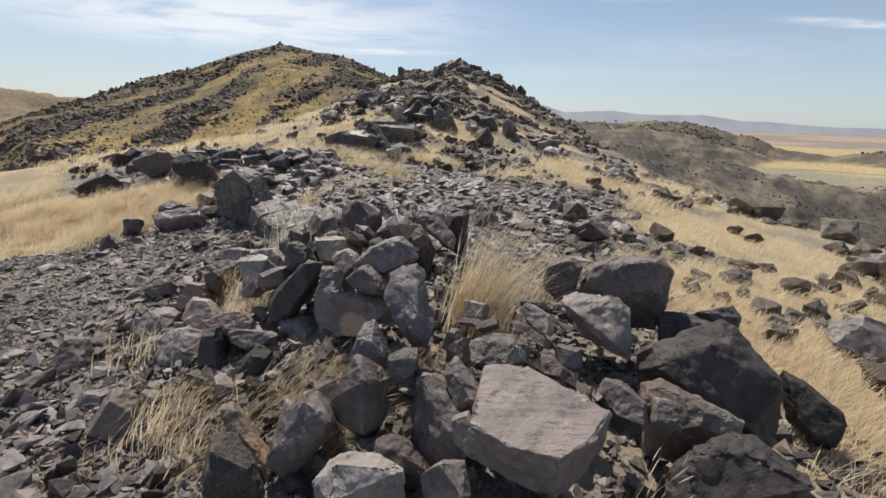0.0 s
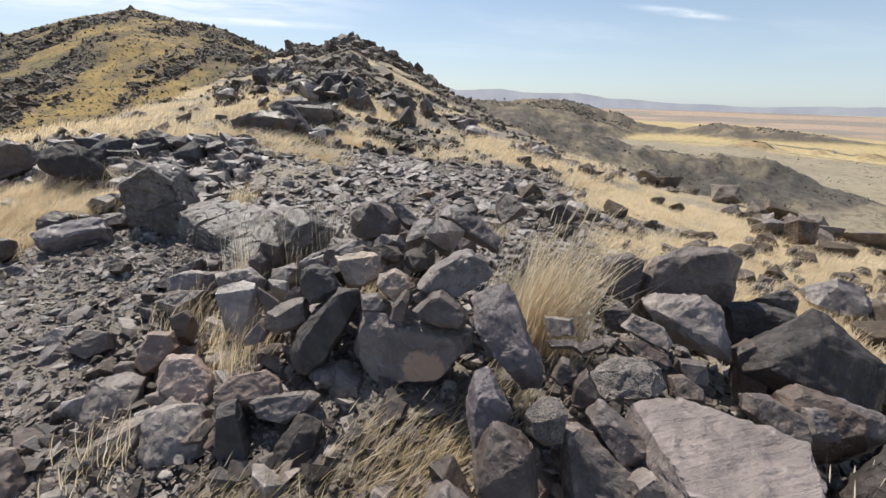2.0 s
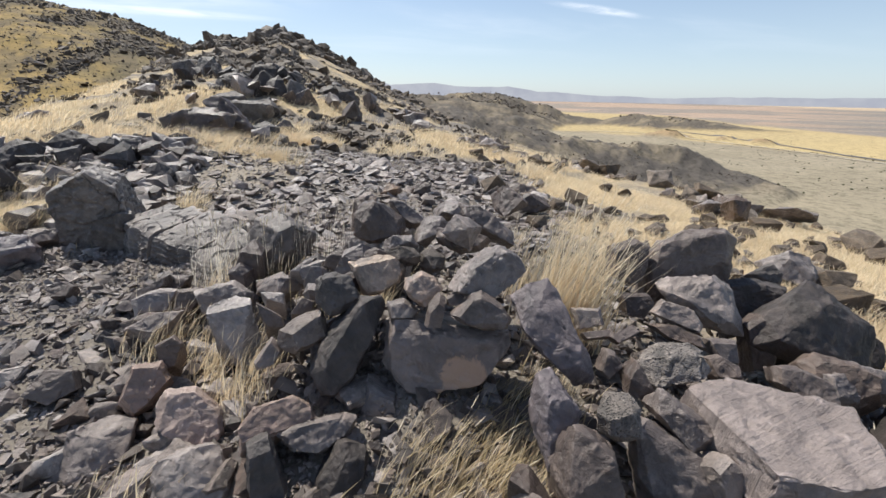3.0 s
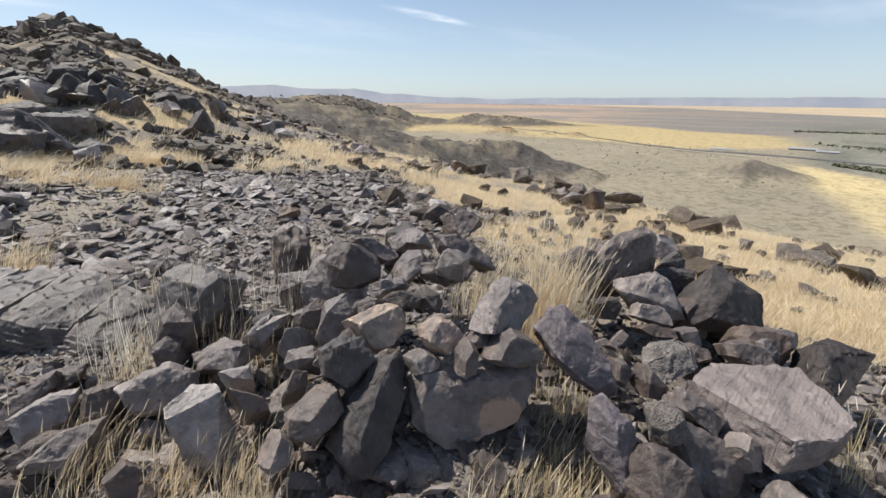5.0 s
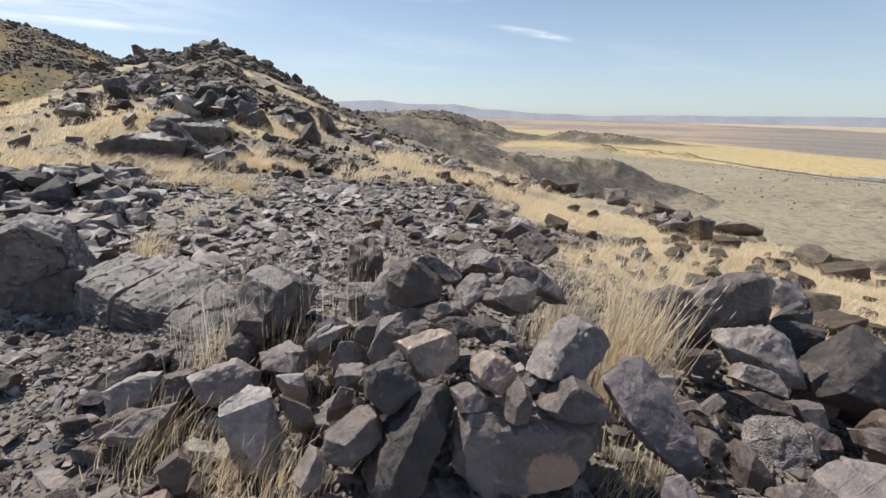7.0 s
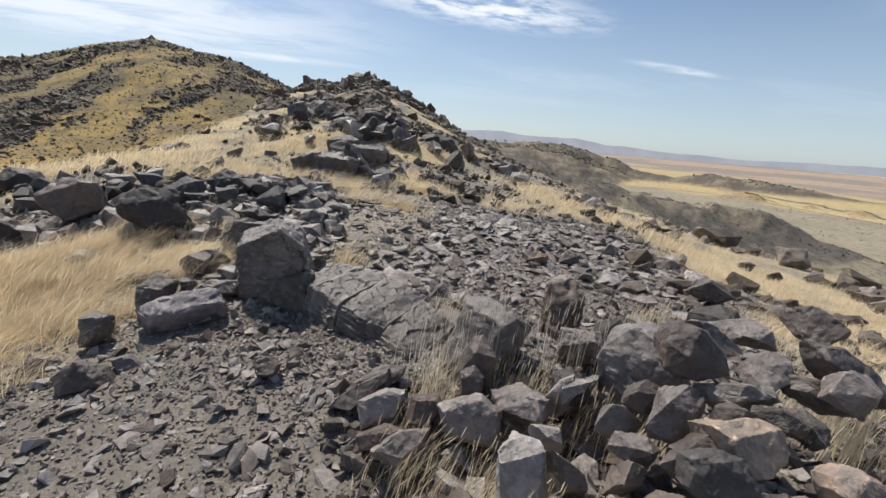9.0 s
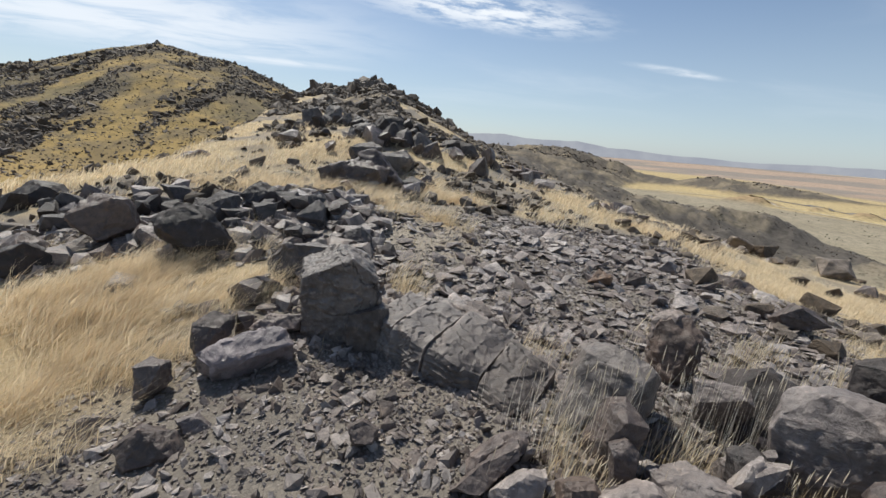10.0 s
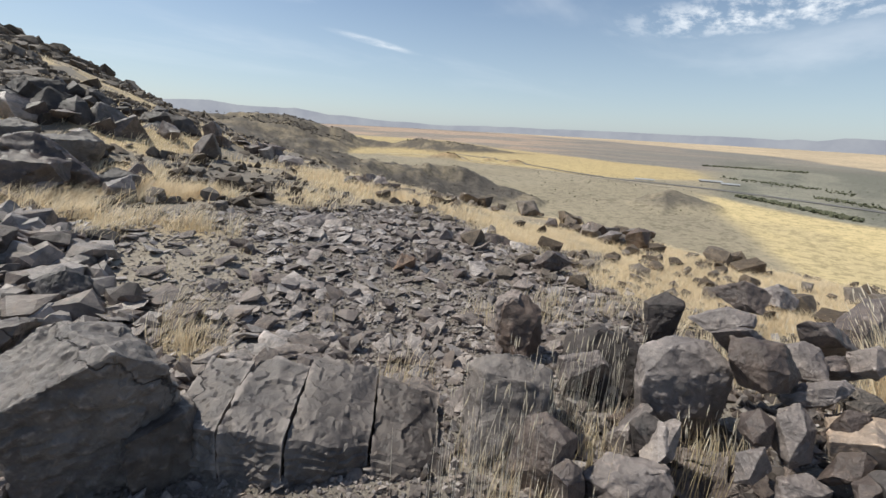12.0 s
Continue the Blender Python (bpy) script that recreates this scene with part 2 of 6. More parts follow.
# the big hill behind it
HILL_AZ = (-180, -30, -8, 3, 8.3, 13.2, 17.8, 21.4, 25.7, 31.7, 36.5, 42.4, 52, 70, 110, 180)
HILL_EL = (-20, -15, -4, 3, 4.9, 6.8, 7.6, 8.1, 6.8, 4.3, 2.9, 0.5, -3, -7, -15, -20)
# the low dark hills in the valley and the range beyond
MID_AZ = (-180, -110, -92, -88, -83.8, -81.4, -78.8, -76.5, -74, -69.7, -66.8, -65.6, -62, -57, -52, -48, -42, -36, -27, -20, 0, 180)
MID_EL = (-16, -15, -14, -10, -7.1, -6.6, -5.9, -6.9, -7.8, -7.8, -9.3, -9.6, -8.3, -6.9, -5.7, -4.9, -4.6, -4.0, -3.2, -2.6, -3, -14)
RANGE_AZ = (-180, -75, -64, -57, -50, -46.5, -43, -39, -34.6, -30, -24.6, -19.3, -10, 30, 42, 47, 56, 70, 180)
RANGE_EL = (-9, -4, -3.0, -2.6, -2.1, -1.9, -2.6, -2.2, -1.2, -0.4, 0.3, 0.3, 0.6, -1.4, 0.4, 0.9, 1.2, 0.0, -9)


def close_ground(x, y):
    z = -0.104 - 0.0332 * x - 0.00856 * x * x - 0.00386 * x * y + 0.00313 * y * y
    z = z + 0.3 * np.exp(-((x + 3.4) ** 2 + (y - 9.2) ** 2) / 3.0) - 0.3 * np.exp(-((x + 5.6) ** 2 + (y - 5.2) ** 2) / 2.5)
    z = z + 0.24 * np.exp(-(((x + 0.3) / 1.15) ** 2 + ((y - 2.75) / 0.85) ** 2) ** 1.5)
    z = z + 0.1 * np.exp(-(((x + 0.9) / 1.0) ** 2 + ((y - 4.4) / 0.6) ** 2))
    return z


def ground_z(x, y, fine=True):
    x, y = np.asarray(x, float), np.asarray(y, float)
    dx, dy = x - HUB[0], y - HUB[1]
    r = np.hypot(dx, dy) + 1e-6
    az = np.degrees(np.arctan2(-dx, dy))
    lump = waves(x, y, 9.0, 5, 3) - 0.5
    small = waves(x, y, 1.6, 4, 11) - 0.5
    # the near ridge
    d = np.interp(az, CREST_AZ, CREST_D)
    top = EYE_Z + d * np.tan(np.radians(np.interp(az, CREST_AZ, CREST_EL)))
    k = np.minimum(1.0, 12.0 / r)
    start = close_ground(HUB[0] + dx * k, HUB[1] + dy * k)
    t = np.clip((r - 12.0) / np.maximum(d - 12.0, 1.0), 0, 1)
    rise = np.where(r < 12, close_ground(x, y), start + (top - start) * t)
    near = np.where(r < d, rise, top - (r - d) * 0.4)
    near = near + lump * np.clip((r - 9) / 12, 0, 1) * 1.1 * np.clip(d / 30, 0.3, 1.4) + small * np.clip(r / 14, 0.15, 1) * 0.3
    # the rocky step below the peak
    near = near + 0.5 * np.exp(-((x + 1.4) / 3.0) ** 2 - ((y - 19.8) / 2.2) ** 2)
    # the big hill
    dh = 240.0 + 35 * np.sin(np.radians(az * 3))
    th = EYE_Z + dh * np.tan(np.radians(np.interp(az, HILL_AZ, HILL_EL)))
    hill = np.where(r < dh, th - (dh - r) * np.maximum(th + 6, 4.0) / 190.0, th - (r - dh) * 0.45)
    hill = hill + (waves(x, y, 40.0, 5, 21) - 0.5) * 6.0 * np.clip(r / 150, 0, 1)
    # valley hills, range, plain
    az = az + (waves(x, y, 90.0, 3, 25) - 0.5) * 4 * np.clip((r - 60) / 120, 0, 1)
    dm = np.interp(az, (-80, -75, -68, -63), (500.0, 450.0, 420.0, 330.0)) + 50 * np.sin(np.radians(az * 5))
    tm = EYE_Z + dm * np.tan(np.radians(np.interp(az, MID_AZ, MID_EL)))
    mid = tm - np.abs(r - dm) * np.where(r < dm, 0.16, 0.22) + (0.42 - np.abs(2 * waves(x, y, 70.0, 6, 31, 0.6) - 1) * 1.6) * 11 * np.clip((tm - PLAIN) / 25, 0, 1)
    dr = 1150.0
    tr = EYE_Z + dr * np.tan(np.radians(np.interp(az, RANGE_AZ, RANGE_EL)))
    far = tr - np.abs(r - dr) * 0.13 + (0.42 - np.abs(2 * waves(x, y, 210.0, 6, 41, 0.58) - 1) * 1.6) * 40 * np.clip((tr - PLAIN) / 50, 0, 1)
    knolls = PLAIN - 1 + 62 * np.exp(-((r - 860) / 60) ** 2) * smooth(-az, 44, 50) * smooth(62 + az, 0, 4) * np.clip(waves(x, y, 60, 4, 57) - 0.42, 0, 1)
    far = np.maximum(far, knolls)
    plain = PLAIN + (waves(x, y, 140.0, 4, 51) - 0.5) * 3.0 * np.clip(600 / r, 0, 1) + 34.0 * (r / 4850.0) ** 2
    return np.maximum.reduce([near, hill, mid, far, plain + 0 * r])


def straw_cover(x, y):
    """How thickly dry grass covers the near ridge, 0 to 1."""
    n = waves(x, y, 1.5, 3, 61)
    wide = waves(x, y, 5.0, 3, 62)
    left = np.exp(-(((x + 5.5) / 1.3) ** 2 + ((y - 6.4) / 1.9) ** 2) ** 2) + 0.8 * np.exp(-(((x + 3.9) / 0.5) ** 2 + ((y - 6.9) / 0.55) ** 2) ** 2)
    left = left * (0.3 + 0.75 * smooth(n, 0.34, 0.48))
    right = smooth(x - (1.6 + (y - 4.5) * 0.42), -0.3, 1.2) * smooth(y, 1.0, 2.5) * (0.22 + 0.8 * smooth(n, 0.38, 0.56))
    side = smooth(x, 2.1, 2.9) * smooth(6.0 - y, 0, 1)
    patch = 0.9 * np.exp(-(((x + 2.2) / 0.55) ** 2 + ((y - 9.9) / 0.6) ** 2)) + 0.9 * np.exp(-(((x + 1.3) / 0.4) ** 2 + ((y - 9.4) / 0.4) ** 2))
    patch = patch + 0.85 * np.exp(-(((x + 5.2) / 3.2) ** 2 + ((y - 15.8) / 3.6) ** 2) ** 2) * (0.45 + 0.6 * smooth(n, 0.36, 0.5))
    patch = patch + 0.9 * np.exp(-(((x + 4.2) / 1.6) ** 2 + ((y - 11.6) / 0.6) ** 2)) + 0.6 * np.exp(-(((x + 2.35) / 0.2) ** 2 + ((y - 6.6) / 0.3) ** 2))
    beyond = smooth(y, 9.8, 12.0) * smooth(0.5 * wide + 0.5 * n, 0.45, 0.54) + smooth(-x, 6.2, 7.5) * smooth(n, 0.3, 0.5)
    return np.clip(left + right + side + patch + beyond, 0, 1)


def hill_bands(x, y):
    """Rock bands that climb the big hill aslant, with a grassy gully between them, 0 to 1."""
    x, y = HUB[0] + (x - HUB[0]) / 2.53, HUB[1] + (y - HUB[1]) / 2.53
    r = np.hypot(x - HUB[0], y - HUB[1])
    az = np.degrees(np.arctan2(-(x - HUB[0]), y - HUB[1]))
    wob = waves(x, y, 6.0, 4, 83) - 0.5
    band = waves(r + 2.3 * az + 9 * wob, az * 0.55 + 3 * wob, 9.0, 4, 81, 0.6)
    k = 0.5 * smooth(band, 0.47, 0.62) * (0.55 + 0.9 * smooth(waves(x, y, 3.0, 3, 84), 0.3, 0.55))
    k = np.maximum(k, 0.55 * smooth(r, 80, 92) * smooth(waves(x, y, 4.0, 4, 86), 0.4, 0.56))
    k = np.maximum(k, 0.7 * smooth(17 - az, 0, 4) * smooth(r, 55, 66) * smooth(waves(x, y, 3.0, 4, 88), 0.34, 0.52))
    gully = np.exp(-((az - 21.0 - (85 - r) * 0.11 - 2 * wob) / (1.2 + 0.015 * (95 - r))) ** 2) * smooth(93 - r, 0, 10)
    foot = smooth(34 - r, 0, 10)
    return np.clip(k, 0, 1) * (1 - 0.92 * np.clip(gully + 0.75 * foot, 0, 1))


def blend(a, b, k):
    return np.asarray(a) * (1 - k[..., None]) + np.asarray(b) * k[..., None]


def ground_colour(x, y, z):
    r = np.hypot(x - HUB[0], y - HUB[1])
    az = np.degrees(np.arctan2(-(x - HUB[0]), y - HUB[1]))
    c = blend((0.21, 0.188, 0.162), (0.33, 0.29, 0.24), waves(x, y, 0.7, 4, 71))
    c = blend(c, (0.43, 0.375, 0.3), 0.9 * np.exp(-(((x + 1.9) / 1.5) ** 2 + ((y - 8.4) / 0.9) ** 2) ** 2))
    c = blend(c, (0.6, 0.475, 0.285), straw_cover(x, y) * 0.9)
    # big hill: yellow and olive grass with dark rock
    hillness = smooth(r - np.interp(az, CREST_AZ, CREST_D), 3, 10) * smooth(r, 30, 44) * smooth(az, -1, 9) * smooth(480 - r, 0, 40)
    u, v = x / 2.53, y / 2.53
    turf = blend((0.37, 0.262, 0.095), (0.24, 0.19, 0.092), smooth(waves(u, v, 11, 4, 85), 0.42, 0.62))
    turf = blend(turf, (0.15, 0.122, 0.08), 0.65 * smooth(waves(u, v, 2.2, 4, 89, 0.65), 0.46, 0.6))
    turf = blend(turf, (0.4, 0.285, 0.12), smooth(110 - r, 0, 35) * 0.6)
    hill = blend(turf, (0.1, 0.085, 0.072), np.minimum(hill_bands(x, y) * 1.3, 0.85))
    c = blend(c, hill, hillness)
    c = blend(c, (0.3, 0.235, 0.15), smooth(r, 420, 520) * smooth(az, 15, 25))
    rock_b = smooth(r, 26, 40) * smooth(-az, -8, 0) * (1 - smooth(r, 130, 150)) * np.maximum(smooth(waves(x, y, 7.0, 5, 87, 0.62), 0.46, 0.54), 0.85 * smooth(r, 62, 80))
    c = blend(c, (0.1, 0.086, 0.074), rock_b * 0.85)
    # valley: scrubby flats, then fields and bands of grass by their depression below the hill
    valley = smooth(r, 85, 140) * smooth(-az, 9, 17)
    wob = (waves(x, y, 420, 4, 93) - 0.5) * 0.16 + (waves(x * 0.25 + y * 0.1, y * 0.25 - x * 0.1, 45, 4, 94) - 0.5) * 0.1
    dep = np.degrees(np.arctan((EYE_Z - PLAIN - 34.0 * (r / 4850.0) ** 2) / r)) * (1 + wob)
    low = blend((0.31, 0.268, 0.195), (0.39, 0.335, 0.235), waves(x, y, 60, 5, 91))
    low = blend(low, (0.4, 0.345, 0.25), smooth(7.4 - dep, 0, 1.2) * 0.8 * smooth(waves(x, y, 50, 4, 90), 0.35, 0.6))
    big = smooth(-80.5 - (dep - 5.9) * 1.45 - az, -0.5, 3.0) * smooth(dep - np.interp(-az, (80, 95), (5.8, 7.0)), -0.1, 0.25)
    low = blend(low, (0.7, 0.56, 0.3), big * (0.7 + 0.3 * smooth(waves(x, y, 120, 3, 92), 0.3, 0.5)))
    fields = smooth(-az, 81, 86) * smooth(np.interp(-az, (80, 95), (5.9, 7.1)) - dep, 0, 0.2)
    gold = smooth(np.interp(-az, (40, 57, 66, 72, 84), (4.0, 4.4, 4.9, 5.05, 4.6)) - dep, -0.05, 0.2) * smooth(86.5 - (4.9 - dep) * 3 + az, 0, 4)
    low = blend(low, (0.6, 0.465, 0.235), gold * (0.75 + 0.25 * waves(x, y, 150, 4, 98)))
    dusk = smooth(np.interp(-az, (30, 50, 60, 73, 82), (1.5, 1.85, 2.5, 3.15, 3.4)) - dep, -0.05, 0.15)
    low = blend(low, blend((0.34, 0.29, 0.245), (0.275, 0.252, 0.222), smooth(-az, 55, 75)), dusk)
    pink = dusk * smooth(waves(dep * 900, az * 14, 130, 3, 96), 0.5, 0.6) * (1 - 0.75 * smooth(-az, 56, 72))
    low = blend(low, (0.52, 0.385, 0.285), pink * 0.9)
    low = blend(low, blend((0.3, 0.285, 0.225), (0.21, 0.205, 0.165), smooth(waves(x * 0.3, y, 90, 4, 99), 0.42, 0.58)), fields * (1 - 0.75 * smooth(2.6 - dep, 0, 1.0)))
    # farthest yellow strip, its colour washed paler to include distance haze
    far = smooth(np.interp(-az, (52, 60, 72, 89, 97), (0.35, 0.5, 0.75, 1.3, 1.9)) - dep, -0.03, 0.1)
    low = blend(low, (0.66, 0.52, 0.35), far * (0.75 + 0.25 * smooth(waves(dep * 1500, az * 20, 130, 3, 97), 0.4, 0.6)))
    dunes = smooth(z, PLAIN + 2.5, PLAIN + 6) * smooth(r, 700, 760) * smooth(-az, 44, 48) * (1 - smooth(r, 950, 1020))
    low = blend(low, (0.4, 0.29, 0.165), dunes)
    dark = smooth(z, PLAIN + 2, PLAIN + 7) * smooth(-az, 8, 14) * (1 - 0.25 * smooth(-az, 66, 69)) * (1 - dunes)
    low = blend(low, blend((0.125, 0.11, 0.098), (0.3, 0.25, 0.18), smooth(waves(x, y, 34, 6, 95, 0.7), 0.5, 0.66)), dark * 0.92 * smooth(1700 - r, 0, 300))
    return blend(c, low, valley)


def mesh_from(name, verts, faces_flat, sizes, material, colours=None, smoothed=True):
    me = bpy.data.meshes.new(name)
    n, f = len(verts), len(sizes)
    me.vertices.add(n)
    me.vertices.foreach_set("co", np.asarray(verts, np.float32).ravel())
    me.loops.add(len(faces_flat))
    me.loops.foreach_set("vertex_index", np.asarray(faces_flat, np.int32))
    me.polygons.add(f)
    starts = np.concatenate(([0], np.cumsum(sizes)[:-1]))
    me.polygons.foreach_set("loop_start", starts.astype(np.int32))
    me.polygons.foreach_set("use_smooth", np.full(f, smoothed))
    if colours is not None:
        at = me.attributes.new("tint", "FLOAT_COLOR", "POINT")
        rgba = np.ones((n, 4), np.float32)
        rgba[:, :colours.shape[1]] = colours
        at.data.foreach_set("color", rgba.ravel())
    me.update(calc_edges=True)
    me.materials.append(material)
    return me


def ground_material():
    m, t, bsdf, co = shader("dry_ground")
    at = t.nodes.new("ShaderNodeAttribute")
    at.attribute_name = "tint"
    fine = noise_tex(t, co, 38.0, 6, 0.7)
    mid = noise_tex(t, co, 5.0, 6, 0.65)
    huge = noise_tex(t, co, 0.22, 7, 0.68)
    c = mixed(t, ramp(t, fine, 0.3, 0.7, 0.0, 0.55), at.outputs["Color"], mixed(t, 1.0, at.outputs["Color"], (0.5, 0.48, 0.46), "MULTIPLY"))
    c = mixed(t, ramp(t, mid, 0.5, 0.75, 0.0, 0.5), c, mixed(t, 1.0, at.outputs["Color"], (1.45, 1.4, 1.32), "MULTIPLY"))
    c = mixed(t, ramp(t, huge, 0.38, 0.62, 0.0, 0.35), c, mixed(t, 1.0, c, (0.6, 0.6, 0.62), "MULTIPLY"))
    scrub = noise_tex(t, co, 0.16, 9, 0.78)
    c = mixed(t, maths(t, "MULTIPLY", ramp(t, scrub, 0.48, 0.58, 0.0, 0.7), at.outputs["Alpha"]), c, mixed(t, 1.0, c, (0.5, 0.52, 0.5), "MULTIPLY"))
    link(t, c, bsdf.inputs["Base Color"])
    bsdf.inputs["Roughness"].default_value = 0.95
    bsdf.inputs["Specular IOR Level"].default_value = 0.2
    bump(t, bsdf, maths(t, "ADD", fine, maths(t, "MULTIPLY", mid, 1.5)), 0.8, 0.03)
    return m


GROUND = ground_material()


def build_ground():
    az = np.radians(np.concatenate((np.arange(-112, 62, 0.32), np.arange(62, 248, 3.0))))
    r = 0.25 * 1.0205 ** np.arange(0, 487)
    r = r[r < 4850]
    a, q = np.meshgrid(az, r)
    x, y = HUB[0] - np.sin(a) * q, HUB[1] + np.cos(a) * q
    z = ground_z(x, y)
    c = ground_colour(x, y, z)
    c = np.concatenate((c, smooth(q, 60, 140)[..., None] * 0.9 + 0.1), -1)
    rows, cols = x.shape
    verts = np.stack([x, y, z], -1).reshape(-1, 3)
    i = np.arange(rows - 1)[:, None] * cols
    j = np.arange(cols)[None, :]
    k = (j + 1) % cols
    quads = np.stack([i + j, i + k, i + cols + k, i + cols + j], -1).reshape(-1, 4)[:, ::-1]
    hub = len(verts)
    verts = np.concatenate((verts, [[HUB[0], HUB[1], float(ground_z(*HUB))]]))
    fan = np.stack([np.full(cols, hub), np.arange(cols), (np.arange(cols) + 1) % cols], -1)[:, ::-1]
    c = np.concatenate((c.reshape(-1, 4), c.reshape(-1, 4)[:1]))
    flat = np.concatenate((quads.ravel(), fan.ravel()))
    sizes = np.concatenate((np.full(len(quads), 4), np.full(len(fan), 3)))
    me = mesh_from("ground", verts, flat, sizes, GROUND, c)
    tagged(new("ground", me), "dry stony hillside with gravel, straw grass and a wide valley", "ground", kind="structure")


build_ground()


def backdrop():
    """The far mountains; distance haze is painted in as a pale blue-grey glow."""
    az = np.arange(-125, 70, 0.1)
    el = np.interp(az, (-125, -100, -96, -93, -91, -89.5, -88, -82, -77, -72, -65, -58, -50, -42, -36, -33.8, -30, -23.4, -20.4, -14.7, -12.1, -5, 40, 70), (0.9, 0.95, 0.95, 1.0, 0.6, 0.72, 0.55, 0.62, 0.5, 0.58, 0.55, 0.45, 0.25, 0.35, 0.8, 0.75, 1.4, 1.2, 1.6, 1.25, 2.1, 1.6, 0.6, 0.4))
    el = el + (waves(az + 200, az * 0, 4.0, 5, 7) - 0.5) * 0.3
    verts, faces, sizes = [], [], []
    a = np.radians(az)
    for d, h in ((4700, None), (4640, -60.0)):
        z = EYE_Z + d * np.tan(np.radians(el)) if h is None else np.full_like(az, h)
        verts.append(np.stack([HUB[0] - np.sin(a) * d, HUB[1] + np.cos(a) * d, z], -1))
    n = len(az)
    i = np.arange(n - 1)
    quads = np.stack([i, i + 1, n + i + 1, n + i], -1)
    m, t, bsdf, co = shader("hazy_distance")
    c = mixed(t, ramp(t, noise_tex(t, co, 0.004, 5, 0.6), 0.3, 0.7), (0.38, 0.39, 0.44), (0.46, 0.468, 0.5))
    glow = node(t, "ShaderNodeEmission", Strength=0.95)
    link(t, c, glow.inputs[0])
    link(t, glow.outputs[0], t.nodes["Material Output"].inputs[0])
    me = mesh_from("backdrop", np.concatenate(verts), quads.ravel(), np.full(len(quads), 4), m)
    tagged(new("backdrop", me), "far mountain range with pale blue-grey haze painted on", "mountains", kind="structure")


backdrop()

# ---- stones ----
LABELS = {"dark_varnished_rock": "angular dark grey volcanic stone", "brown_grey_rock": "brownish grey weathered stone",
          "grey_rock": "light grey dusty stone", "black_varnished_rock": "smooth black-brown varnished boulder", "pitted_rock": "dark stone with a rough pitted crust",
          "broken_tan_rock": "dark stone with a freshly broken tan face", "rusty_rock": "dark stone with a rusty orange face",
          "pale_weathered_rock": "pale flat weathered stone slab", "pinkish_rock": "pinkish pale stone with a worn top",
          "pink_brown_rock": "pinkish brown stone with a coarse grain", "rust_faced_rock": "broad dark stone with a rusty broken patch", "bedrock": "cracked dark grey bedrock block", "outcrop_rock": "brown-black rugged boulder"}
PLACE = ["in the stone heap"]


def facets(p, off):
    """Flat chips: each small cell of the rock has its own depth and tilt."""
    d, cells = noise.voronoi(p + off)
    c = cells[0]
    way = Vector((noise.cell(c * 5.1), noise.cell(c * 7.7 + off), noise.cell(c * 3.3 - off)))
    return 0.5 * noise.cell(c * 9.3 + off) + (p + off - c).dot(way)


def roughen(bm, size, step, amount, seed, soft=1.0):
    """Bevel, divide and wear a convex block into a stone."""
    bmesh.ops.dissolve_limit(bm, angle_limit=radians(7), verts=bm.verts, edges=bm.edges)
    bmesh.ops.bevel(bm, geom=bm.edges[:], offset=size * 0.009, segments=1, affect="EDGES", clamp_overlap=True)
    bmesh.ops.triangulate(bm, faces=bm.faces)
    for _ in range(6):
        long = [e for e in bm.edges if e.calc_length() > step]
        if not long:
            break
        bmesh.ops.subdivide_edges(bm, edges=long, cuts=1)
        bmesh.ops.triangulate(bm, faces=[f for f in bm.faces if len(f.verts) > 3])
    bm.normal_update()
    off = Vector((seed * 3.7, seed * 1.3, -seed * 2.1))
    lay = Vector((noise.noise(off) + 0.2, noise.noise(off * 1.7), 0.8)).normalized()
    for v in bm.verts:
        p = v.co / size
        k = noise.fractal(p * 2.2 + off, 0.9, 2.0, 3) * 0.22 * soft
        # chipped steps along one parting direction
        s = p.dot(lay) * 7 + noise.fractal(p * 2.0 - off, 0.8, 2.0, 3) * 1.6
        k += (s - math.floor(s) - 0.5) * 0.42 * max(0.0, noise.noise(p * 1.7 + off * 2) + 0.25)
        k += noise.fractal(p * 9 + off, 0.75, 2.1, 4) * 0.3
        k += noise.noise(p * 30 + off) * 0.1
        k += facets(p * 3.3, off) * 0.36 + facets(p * 8.0, off) * 0.12
        c = noise.noise(p * 2.7 - off)
        k -= 2.2 * max(0.0, 0.06 - abs(c)) * (3.0 if noise.noise(p * 1.1 + off) > 0.05 else 0.0)
        v.co += v.normal * k * amount * size
    for f in bm.faces:
        f.smooth = True
    for e in bm.edges:
        e.smooth = e.calc_face_angle(0.0) < radians(20)


count = [0]


